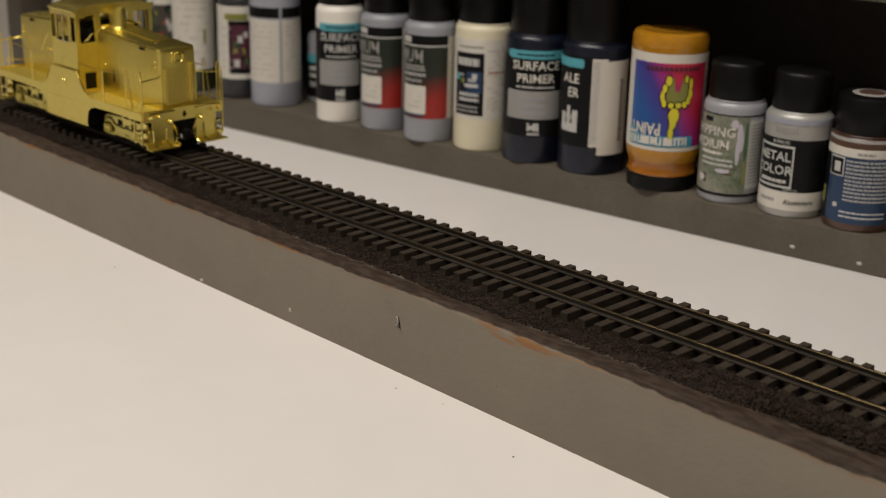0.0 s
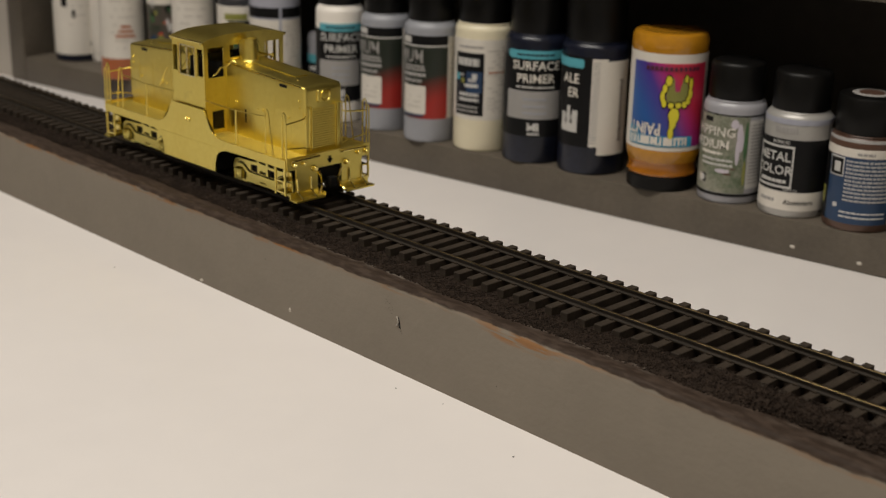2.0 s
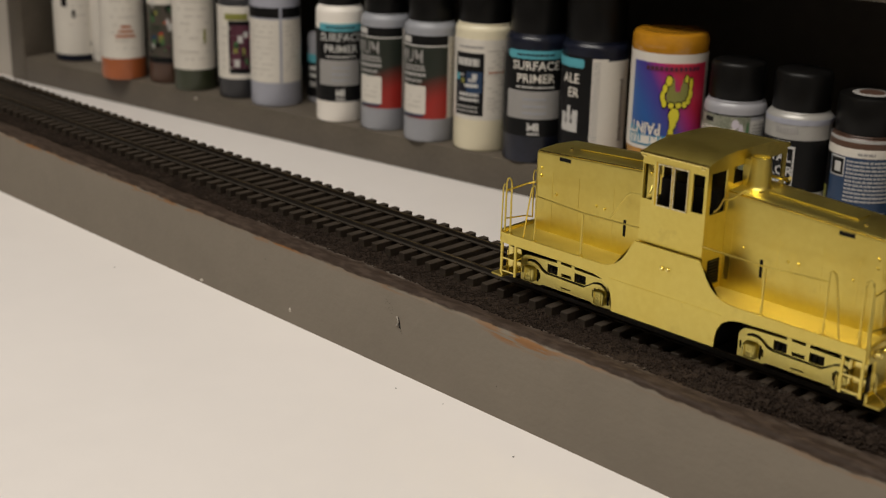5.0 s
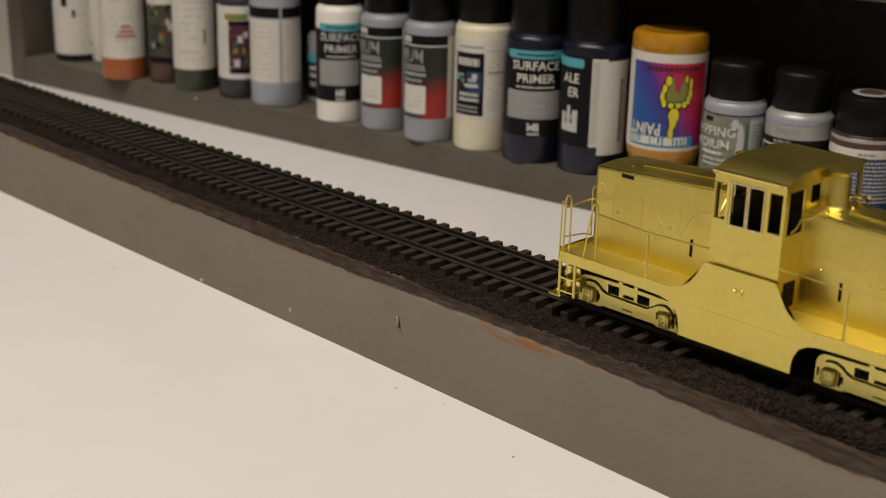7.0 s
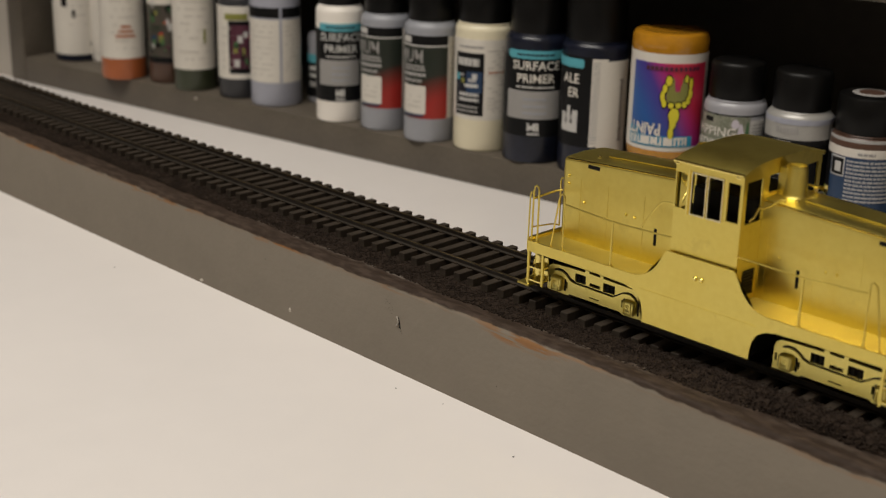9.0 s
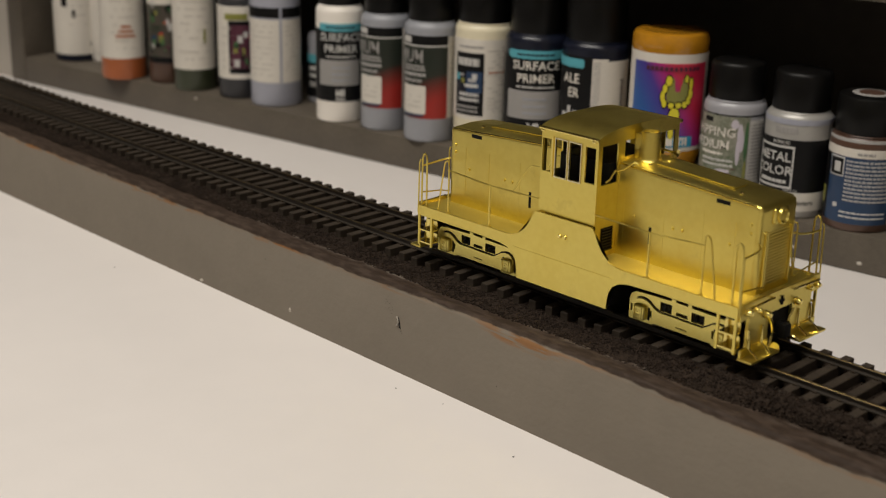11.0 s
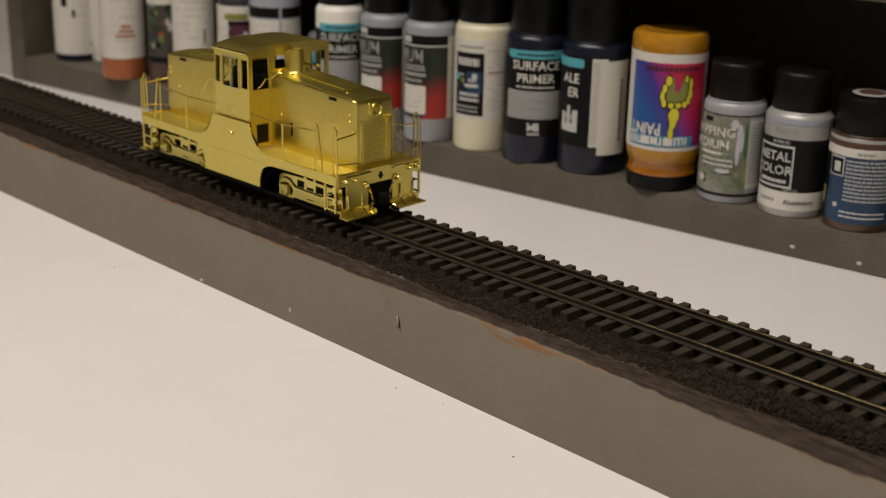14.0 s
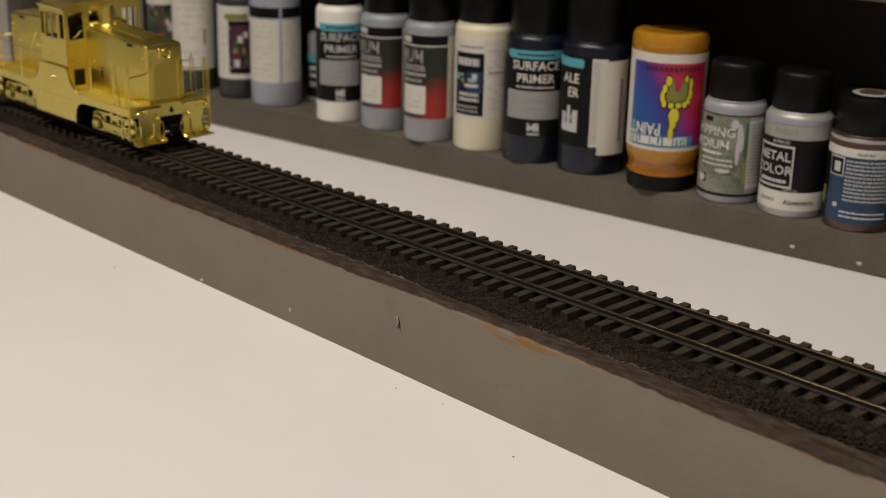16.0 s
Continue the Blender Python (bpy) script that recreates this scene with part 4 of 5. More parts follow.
def truck_side(ob, sx, sy):
    """One inset brass side frame with its journal boxes, equalizer and springs."""
    B = M["brass_cast"]
    cx = sx * TRUCK_X
    face, back = sy * FRAME_Y, sy * (FRAME_Y - 0.9)
    bm = bmesh.new()
    pierced(bm, [(cx + x, z) for x, z in TRUCK_OUTLINE], [(cx + h[0], cx + h[1], h[2], h[3]) for h in TRUCK_HOLES], face, back)
    tr = part("truck_frame", bm, B, ob, "cast brass truck side frame with open slots", smooth=25)
    # added black sheet that gives the openings their deep shade
    bm = bmesh.new()
    box(bm, cx - 15.6, cx + 15.6, min(sy * 10.3, sy * 10.6), max(sy * 10.3, sy * 10.6), 2.2, 14.4)
    part("shade_backing", bm, M["black"], tr)
    # equalizer beam: dips between the two axle boxes and arches over them
    top = [(-14.3, 6.7), (-13.5, 7.7), (-12.2, 8.15), (-10.6, 8.1), (-9.2, 7.5), (-8.0, 6.5), (-6.6, 6.0), (0, 5.9), (6.4, 5.8), (7.8, 6.6), (9.2, 7.5), (10.6, 7.9), (12.0, 7.9), (13.2, 7.2), (13.9, 6.2)]
    bm = bmesh.new()
    ribbon(bm, [(cx + x, z - 0.55) for x, z in top], 1.1, sy * (FRAME_Y - 0.05), sy * (FRAME_Y + 0.55))
    part("equalizer", bm, B, tr, smooth=20)
    # shadow lines along the beam's top edge, laid on as thin black strips
    bm = bmesh.new()
    ribbon(bm, [(cx + x, z + 0.22) for x, z in top[1:7]], 0.5, sy * (FRAME_Y - 0.05), sy * (FRAME_Y + 0.06))
    ribbon(bm, [(cx + x, z + 0.16) for x, z in top[6:9]], 0.3, sy * (FRAME_Y - 0.05), sy * (FRAME_Y + 0.06))
    ribbon(bm, [(cx + x, z + 0.2) for x, z in top[8:]], 0.4, sy * (FRAME_Y - 0.05), sy * (FRAME_Y + 0.06))
    part("equalizer_shade", bm, M["black"], tr, "black strips painted as shade over the equalizer", smooth=0)
    for k in (-1, 1):
        jx = cx + k * AXLE_X
        bm = bmesh.new()
        a, b = sorted((sy * (FRAME_Y - 0.2), sy * (FRAME_Y + 1.7)))
        box(bm, jx - 1.75, jx + 1.75, a, b, 2.7, 6.7, 0.7, 3)
        jb = part("journal_box", bm, B, tr)
        bm = bmesh.new()
        lid = turned(jx, sy * (FRAME_Y + 1.65), 4.8, "y") @ (Matrix.Rotation(math.pi, 4, "X") if sy > 0 else Matrix.Identity(4))
        lathe(bm, [(0, 0.5), (0.3, 0.45), (0.4, 0.25), (0.8, 0.2), (0.95, 0.05), (0.95, -0.3)], 16, lid)
        for e in (-1.1, 1.1):
            box(bm, jx + e - 0.18, jx + e + 0.18, min(sy * (FRAME_Y + 1.6), sy * (FRAME_Y + 1.95)), max(sy * (FRAME_Y + 1.6), sy * (FRAME_Y + 1.95)), 3.2, 6.3, 0.1, 1)
        part("journal_lid", bm, B, jb)
        bm = bmesh.new()
        for e in (-2.5, 2.0):
            box(bm, jx + e, jx + e + 0.5, min(face, face + sy * 0.08), max(face, face + sy * 0.08), 2.9, 6.6)
        part("pedestal_gap", bm, M["black"], jb)
        # coil springs in the opening
        for j in range(2):
            bm = bmesh.new()
            xs = cx + (4.7 if k > 0 else -4.75) + (j - 0.5) * 1.7
            for q in range(6):
                lathe(bm, [(0.45, 0), (0.78, 0.2), (0.45, 0.4)], 12, turned(xs, sy * (FRAME_Y - 0.7), 6.3 + q * 0.42, "z"))
            part("spring", bm, M["spring"], tr, "dark coil spring")


def steps(ob, sx, sy):
    B = M["brass"]
    y0, y1 = sorted((sy * 17.1, sy * 17.55))
    bm = bmesh.new()
    for x in (47.8, 52.7):
        box(bm, min(sx * x, sx * (x + 0.7)), max(sx * x, sx * (x + 0.7)), y0, y1, 4.2, 13.0)
    st = part("step_ladder", bm, B, ob, smooth=0)
    for z in (4.9, 8.5):
        bm = bmesh.new()
        a, b = sorted((sy * 14.6, sy * 17.5))
        box(bm, min(sx * 48.5, sx * 52.7), max(sx * 48.5, sx * 52.7), a, b, z, z + 0.4)
        box(bm, min(sx * 48.5, sx * 52.7), max(sx * 48.5, sx * 52.7), sy * 14.6 - 0.15, sy * 14.6 + 0.15, z, z + 2.8)
        part("tread", bm, M["brass_bright"], st, smooth=0)


def rails_of(ob, sx, sy):
    """Wire handrails of one corner of the deck."""
    G = M["brass"]
    y = sy * 16.7
    def wire(name, pts, r=0.27):
        bm = bmesh.new()
        rod(bm, [(sx * x, yy, z) for x, yy, z in pts], r)
        part(name, bm, G, ob)
    wire("handrail", [(9.3, y, 27.6), (9.9, y, 27.5), (26.6, y, 27.1), (42.6, y, 28.0)], 0.2)
    wire("stanchion", [(26.6, y, 15.5), (26.6, y, 27.3)], 0.3)
    wire("grab_loop", [(46.4, y, 15.4), (44.2, y, 28.6), (43.8, y, 30.0), (43.0, y, 30.6), (42.4, y, 30.0), (42.3, y, 28.4), (42.4, y, 15.5)], 0.22)
    wire("corner_post", [(51.0, y, 15.5), (51.0, y, 29.2), (51.3, y, 30.4), (51.9, y, 30.8), (52.5, y, 30.4), (52.8, y, 29.2), (53.0, y, 13.0)], 0.27)
    wire("corner_post", [(53.1, sy * 17.2, 29.0), (53.5, sy * 17.2, 28.0), (53.8, sy * 17.2, 13.5)], 0.22)
    wire("end_rail", [(52.8, y, 27.2), (52.6, sy * 11.0, 27.6), (52.2, sy * 8.6, 27.9), (51.0, sy * 7.4, 28.2)], 0.27)
    wire("end_rail", [(53.0, y, 19.4), (53.0, sy * 9.0, 18.6), (52.8, sy * 6.4, 17.9)], 0.2)
    wire("nose_grab", [(51.0, sy * 6.6, 31.2), (52.2, sy * 6.6, 31.0), (52.4, sy * 6.6, 30.0), (52.3, sy * 6.6, 17.8)], 0.24)
    wire("window_wiper", [(9.4, sy * 13.2, 35.2), (9.8, sy * 12.0, 35.9), (9.9, sy * 10.2, 38.0)], 0.24)
    wire("cab_grab", [(9.3, sy * 9.4, 37.6), (11.6, sy * 9.2, 38.4), (14.2, sy * 8.3, 40.6), (15.0, sy * 7.7, 40.2)], 0.3)
    if sx < 0:
        wire("cab_handrail", [(18.2, sy * 16.6, 27.6), (18.0, sy * 16.5, 28.2), (15.8, sy * 16.4, 31.6), (13.6, sy * 16.4, 34.6), (12.6, sy * 16.4, 35.4), (11.2, sy * 16.3, 35.7), (9.2, sy * 16.2, 35.6)], 0.2)
    for x in (26.6, 42.4, 51.0):
        bm = bmesh.new()
        lathe(bm, [(0, 0.5), (0.6, 0.4), (0.7, 0)], 10, turned(sx * x, y, 15.55, "z"))
        part("post_foot", bm, G, ob)


def wheelset(ob, x):
    bm = bmesh.new()
    m = turned(0, 0, 0, "y")
    lathe(bm, [(0, -12), (0.9, -12), (0.9, 12), (0, 12)], 14, m)
    ax = part("wheelset", bm, M["steel"], ob, "dark steel axle with two wheels")
    ax.location = V(x, 0, WHEEL_R)
    for s in (-1, 1):
        bm = bmesh.new()
        prof = [(0.8, 7.6), (3.6, 7.7), (4.2, 7.2), (5.5, 7.2), (5.5, 7.6), (4.95, 7.9), (4.9, 9.6), (4.2, 9.7), (3.8, 9.2), (1.4, 9.2), (0.8, 9.7)]
        lathe(bm, [(r, s * z) for r, z in prof], 32, m)
        # spokes' holes read as dark discs
        w = part("wheel", bm, M["steel"], ax)
        for k in range(4):
            a = k * math.pi / 2
            bm = bmesh.new()
            lathe(bm, [(0, s * 9.25), (0.7, s * 9.25), (0.7, s * 9.0)], 10, Matrix.Translation(V(2.6 * math.cos(a), 0, 2.6 * math.sin(a))) @ m)
            part("wheel_hole", bm, M["black"], w)
    return ax


LOCO, WHEELSETS = locomotive()


# ---- paint bottles ----
def sector(bm, r, a0, a1, z0, z1, thick=0.12, n=None):
    """A curved label: a thin shell round the z axis between two angles in degrees."""
    n = n or max(2, int(abs(a1 - a0) / 6))
    grid = []
    for i in range(n + 1):
        a = radians(a0 + (a1 - a0) * i / n)
        grid.append([bm.verts.new(V(rr * math.cos(a), rr * math.sin(a), z)) for rr, z in ((r, z0), (r + thick, z0 + 0.06), (r + thick, z1 - 0.06), (r, z1))])
    for p, q in zip(grid, grid[1:]):
        for k in range(3):
            bm.faces.new((p[k], q[k], q[k + 1], p[k + 1]))
    bm.faces.new(grid[0])
    bm.faces.new(grid[-1][::-1])


def lettering(text, r, a_mid, z_mid, height, upside=False, squeeze=1.0, bold=0.016):
    """Raised letters bent round the bottle; a_mid is the angle of the line's middle."""
    cu = bpy.data.curves.new("text", "FONT")
    cu.body, cu.size, cu.align_x, cu.align_y = text, 1.0, "CENTER", "CENTER"
    cu.resolution_u = 2
    cu.offset = bold
    tmp = bpy.data.objects.new("text", cu)
    me = tmp.to_mesh()
    bm = bmesh.new()
    bm.from_mesh(me)
    tmp.to_mesh_clear()
    bpy.data.objects.remove(tmp)
    bpy.data.curves.remove(cu)
    bmesh.ops.triangulate(bm, faces=bm.faces)
    size = height / 0.72
    s = -1 if upside else 1
    for v in bm.verts:
        a = radians(a_mid) + s * v.co.x * size * squeeze / r
        z = z_mid + s * v.co.y * size
        v.co = V(r * math.cos(a), r * math.sin(a), z)
    return bm


def bottle(label, x, y, r, face, paint, neck_z, cap_z, cap_r=0.72, bands=(), words=(), blobs=(), cap="cap", foot=0.8, lean=0.0, drop=0.0, group="paint bottles on the shelf", ribbed=False, category="paint bottle"):
    """face: direction of the label's middle in degrees. bands: (material, a0, a1, z0, z1, layer); words: (text, angle, z, height, material, upside)."""
    ob = empty("paint_bottle", Matrix.Translation(V(x, y, SHELF_TOP)) @ Matrix.Rotation(radians(face), 4, "Z") @ Matrix.Rotation(radians(lean), 4, "X"))
    bm = bmesh.new()
    prof = [(0, 0.4), (r - foot - 0.6, 0.4), (r - foot, 0.0), (r - 0.25, 0.35), (r, 1.2), (r, neck_z - 3.2), (r - 0.1, neck_z - 2.2), (r - 0.6, neck_z - 1.0), (r - 1.6, neck_z - 0.2), (r * cap_r + 0.2, neck_z), (r * cap_r - 0.4, neck_z + 0.6), (0, neck_z + 0.6)]
    lathe(bm, prof, 48)
    body = part("body", bm, M[paint], ob)
    if cap:
        bm = bmesh.new()
        cr = r * cap_r
        if ribbed:
            n = 96
            rings = []
            for z, k in ((neck_z + 0.2, 0.97), (neck_z + 0.6, 1.0), (cap_z - 1.4, 1.0), (cap_z - 0.4, 0.96), (cap_z, 0.88)):
                rings.append([bm.verts.new(V((cr * k + (0.22 if i % 2 else 0)) * math.cos(i * 2 * math.pi / n), (cr * k + (0.22 if i % 2 else 0)) * math.sin(i * 2 * math.pi / n), z)) for i in range(n)])
            for p, q in zip(rings, rings[1:]):
                for i in range(n):
                    bm.faces.new((p[i], p[(i + 1) % n], q[(i + 1) % n], q[i]))
            bm.faces.new(rings[0][::-1])
            bm.faces.new(rings[-1])
        else:
            lathe(bm, [(0, neck_z + 0.2), (cr - 0.3, neck_z + 0.2), (cr, neck_z + 0.7), (cr * 0.98, cap_z - 1.6), (cr * 0.94, cap_z - 0.5), (cr * 0.86, cap_z), (0, cap_z + 0.1)], 40)
        part("cap", bm, M[cap], ob, "plain black plastic cap")
    for m, a0, a1, z0, z1, layer in bands:
        bm = bmesh.new()
        sector(bm, r + 0.02 + 0.11 * layer, a0, a1, z0 - drop, z1 - drop)
        part("label" if layer == 0 else "print", bm, M[m], body)
    for m, a, z, ra, rz, layer in blobs:
        blob(body, r + 0.02, m, a, z, ra, rz, layer)
    for text, ang, z, h, m, up, *narrow in words:
        bm = lettering(text, r + 0.5, ang, z - drop, h, up, *narrow)
        part("lettering", bm, M[m], body, smooth=0)
    return tagged(ob, label, category, group)


def bars(a0, a1, zs, h, m, layer=2):
    """Rows of plain bars where print is too small to read."""
    out = []
    rng = random.Random(int(a0 * 7 + zs[0] * 13))
    for z in zs:
        a = a0
        while a < a1 - 1:
            w = min(rng.uniform(4, 11), a1 - a)
            if m != "faint" or rng.random() < 0.55:
                out.append((m, a, a + w, z, z + h, layer))
            a += w + 1.3
    return out


def splashes(a0, a1, z0, z1, n, layer):
    """Small patches of a busy colour picture."""
    rng = random.Random(int(a0 + z0 + n))
    out = []
    for k in range(n):
        a, z = rng.uniform(a0, a1), rng.uniform(z0, z1)
        out.append((rng.choice(("red", "olive", "leaf", "palegrey", "leaf", "ink", "purple", "greenblack", "bluelabel", "ink", "leaf")), a, a + rng.uniform(6, 16), z, z + rng.uniform(1.0, 4.0), layer))
    return out


def blob(body, radius, m, a, z, ra, rz, layer):
    """A rounded patch of print on the curved label."""
    bm = bmesh.new()
    r = radius + 0.11 * layer + 0.1
    vs = []
    for k in range(18):
        t = k * 2 * math.pi / 18
        ang = radians(a + ra * math.cos(t))
        vs.append(bm.verts.new(V(r * math.cos(ang), r * math.sin(ang), z + rz * math.sin(t))))
    c = bm.verts.new(V(r * 1.004 * math.cos(radians(a)), r * 1.004 * math.sin(radians(a)), z))
    for k in range(18):
        bm.faces.new((c, vs[k], vs[(k + 1) % 18]))
    part("print", bm, M[m], body)


def rows(z0, z1, n):
    return [z0 + (z1 - z0) * k / max(1, n - 1) for k in range(n)]


def all_bottles():
    # far end of the shelf
    bottle("cream white label paint bottle with dark blue base", -388.4, 114.3, 12.6, -29, "navypaint", 50, 66, bands=[("paper", -110, 110, 3.7, 46, 0)] + bars(-20, 30, rows(20, 40, 5), 0.7, "faint") + [("ink", -38, -24, 30, 35, 2), ("ink", 30, 38, 8, 11, 2), ("ink", -12, -4, 24, 28, 2)])
    bottle("small white paint bottle among larger ones", -372.5, 122.6, 8.0, -30, "whitepaint", 48, 62, bands=[("paper", -110, 110, 4.5, 44, 0)])
    bottle("upturned paint bottle, white label, rust orange paint", -329.7, 107.1, 11.5, -31, "rustpaint", 56, 70, bands=[("paper", -120, 120, 10.9, 52, 0)] + bars(-30, 32, rows(16, 40, 7), 0.6, "faint") + [("rustpaint", -18, 30, 22, 23.2, 2), ("rustpaint", -10, 26, 24.4, 25.6, 2), ("rustpaint", -4, 20, 26.8, 28, 2)])
    bottle("paint bottle with colourful picture label, brown paint", -306.5, 119.0, 9.6, -33, "brownpaint", 56, 70, bands=[("art", -120, 120, 10.5, 40, 0), ("paper", -120, 120, 40, 46, 0), ("ink", -120, 120, 10.5, 13.5, 1)] + splashes(-60, 60, 14, 39, 46, 3))
    bottle("cream label paint bottle with dark green paint", -283.0, 119.6, 10.6, -34, "greenpaint", 56, 70, bands=[("paper", -120, 120, 10.8, 52, 0)] + bars(-45, 40, rows(16, 44, 9), 0.6, "faint") + [("olive", 24, 31, 24, 31, 2)])
    bottle("white label paint bottle with dark picture panel", -254.5, 126.5, 10.4, -35, "darkpaint", 50, 66, bands=[("paper", -120, 120, 9.8, 45, 0), ("ink", -30, 88, 12.5, 38, 1), ("purple", -25, 80, 15, 36, 2), ("olive", -40, 20, 38.5, 41.5, 2)] + splashes(-22, 44, 15, 33, 13, 3) + bars(-50, -16, rows(15, 34, 6), 0.6, "faint"))
    bottle("pale blue-grey paint bottle with two white label panels", -231.2, 130.8, 12.2, -37, "palebluepaint", 58, 74, bands=[("paper", -78, 8, 11.5, 41.4, 0), ("paper", 14, 72, 11.5, 41.4, 0), ("ink", -78, 8, 42.2, 47.0, 0), ("ink", 14, 72, 42.2, 47.0, 0)] + bars(20, 60, rows(15, 38, 12), 0.5, "faint", 1) + bars(-60, -5, rows(15, 38, 10), 0.5, "faint", 1))
    bottle("small clear paint bottle with teal label band", -219.0, 150.5, 7.8, -39, "frost", 34, 46, bands=[("ink", -110, 110, 3, 19.6, 0), ("teal", -110, 110, 19.6, 23.6, 0), ("palegrey", -60, 70, 16.0, 18.0, 1), ("palegrey", -60, 60, 12.6, 14.4, 1), ("greyprint", -60, 70, 8.0, 10.6, 1)])
    # primer bottles
    def primer(label, x, y, r, face, paint, textmat, neck, drop):
        return bottle(label, x, y, r, face, paint, neck, 78, 0.86, drop=drop, bands=[
            ("ink", -112, 112, 11.5, 44.2, 0), ("greyprint", -57, 50, 18.8, 30.4, 1), ("teal", -54, 55, 43.4, 46.8, 1), ("teal", -57, 58, 43.9, 46.3, 1),
            ("palegrey", -12, -8, 13.9, 17.2, 1), ("palegrey", -8, -2, 14.6, 16.2, 1), ("palegrey", -2, 4, 13.9, 17.2, 1), ("palegrey", 5, 9, 13.9, 17.2, 1), ("palegrey", -12, 10, 12.3, 13.1, 1)] + bars(-22, 22, [20.8, 23.6, 26.6], 0.9, "greypaint", 2) + bars(-36, 36, [44.7], 0.8, "navypaint", 2) + bars(-36, 36, [31.6], 0.7, "palegrey", 1),
            words=[("SURFACE", 0, 40.6, 3.6, textmat, False), ("PRIMER", 0, 35.4, 3.6, textmat, False)])
    primer("white surface primer bottle with black and teal label", -186.4, 133.2, 10.9, -38, "whitepaint", "palegrey", 52.4, 1.8)
    for x, y, r, face in ((-161.2, 138.7, 11.1, -42), (-133.9, 140.1, 11.3, -44)):
        bottle("grey-blue paint bottle with dark green and red label", x, y, r, face, "greypaint", 51.4, 76, 0.86, drop=0.9, bands=[
            ("redgreen", -100, 40, 11.2, 42.6, 0), ("ink", -100, 40, 42.6, 47.0, 0), ("paper", 41, 78, 11.2, 46.4, 0),
            ("paper", -70, -9, 13.6, 25.2, 2), ("paper", -70, -11, 13.2, 25.6, 2), ("palegrey", -100, 40, 42.3, 43.0, 1), ("palegrey", -78, -46, 43.8, 46.4, 1), ("bluelabel", -70, -14, 12.2, 13.1, 2)]
            + bars(-74, -10, [32.0, 33.4], 1.0, "greyprint", 2) + bars(-74, -10, [29.6], 1.4, "midgrey", 2) + bars(-74, -18, [27.0], 1.3, "greyprint", 2) + bars(-56, -20, [16.2, 18.4, 20.6], 0.5, "faint", 3) + bars(46, 74, rows(14, 44, 14), 0.5, "faint", 1), words=[("PREMIUM", -72, 37.9, 5.6, "greyprint", False, 0.74)])
    bottle("cream coloured primer bottle with dark blue label panel", -108.6, 147.0, 12.2, -46, "creampaint", 53.4, 76, 0.9, bands=[
        ("paper", -100, 100, 13.6, 47.4, 0), ("ink", -63, 1, 15.4, 41.8, 1), ("navypaint", -58, -4, 21, 33, 2), ("bluelabel", -34, -2, 25, 34, 3), ("teal", -58, -50, 30, 33, 4), ("olive", -46, -38, 29, 31, 4), ("midgrey", -30, -14, 29.6, 31.2, 4), ("palegrey", -22, -12, 30.8, 33.2, 4), ("palegrey", -38, -10, 27.4, 28.8, 4), ("greyprint", -54, -40, 31.8, 33, 4)]
        + bars(-56, -8, [36.4], 3.2, "palegrey", 4) + bars(-50, -8, [23.6, 21.4], 1.4, "palegrey", 4) + bars(-58, -8, [18.6, 16.8], 0.9, "greyprint", 4)
        + bars(8, 70, rows(17, 44, 20), 0.5, "faint", 1) + bars(10, 66, [33.6], 0.6, "rustpaint", 2) + bars(-55, 0, [43.8], 0.9, "greyprint", 1))
    primer("navy surface primer bottle with black and teal label", -81.6, 150.0, 12.8, -48.6, "navypaint", "paper", 52.4, 0.2)
    bottle("navy paint bottle turned to show its white side panels", -54.9, 155.2, 13.3, -51.2, "navypaint", 52.6, 76, 0.9, bands=[
        ("ink", -110, -5, 11.2, 47.4, 0), ("paper", -4, 22, 11.6, 46.8, 0), ("paper", 10, 70, 8.4, 46.0, 4), ("teal", -90, -20, 42.8, 46.4, 1), ("teal", -90, -18, 43.3, 45.9, 1), ("palegrey", -62, -26, 17.0, 20.4, 1), ("palegrey", -62, -52, 20.4, 24.6, 1), ("palegrey", -48, -41, 20.4, 27.4, 1), ("palegrey", -36, -26, 20.4, 25.8, 1), ("greyprint", -52, -36, 22, 24, 1)] + [("ink", 47 + (k % 3) * 0.8, 55 - (k * 5 % 4) * 0.6, 14 + k * 1.15, 14.55 + k * 1.15, 6) for k in range(22)]
        + bars(-2, 9, rows(13, 45, 28), 0.55, "midgrey", 1), words=[("ALE", -42, 38.4, 3.9, "paper", False, 0.9), ("ER", -36, 32.8, 3.9, "paper", False, 0.9)])
    # upturned orange bottle: cap below
    ob = empty("paint_bottle", Matrix.Translation(V(-21.4, 158.6, SHELF_TOP - 0.02)) @ Matrix.Rotation(radians(-54.2), 4, "Z"))
    bm = bmesh.new()
    lathe(bm, [(0, 0), (12.9, 0), (13.4, 0.5), (13.4, 5.2), (12.7, 5.7), (0, 5.7)], 48)
    part("cap", bm, M["cap"], ob, "black screw cap underneath")
    bm = bmesh.new()
    lathe(bm, [(0, 5.8), (12.6, 5.8), (12.9, 7.2), (12.4, 9.4), (13.4, 11.2), (14.2, 13.4), (14.4, 15.6), (14.4, 53.2), (14.6, 53.8), (14.6, 58.4), (13.9, 60.0), (12.4, 60.7), (9.8, 60.4), (0, 60.0)], 56)
    body = part("body", bm, M["orangepaint"], ob, "amber orange body")
    def lab(m, a0, a1, z0, z1, layer):
        b = bmesh.new()
        sector(b, 14.42 + 0.11 * layer, a0, a1, z0, z1)
        part("label" if layer == 0 else "print", b, M[m], body)
    lab("paper", -110, 110, 16.4, 53.4, 0)
    lab("gradient", -60, 66, 18.0, 50.0, 1)
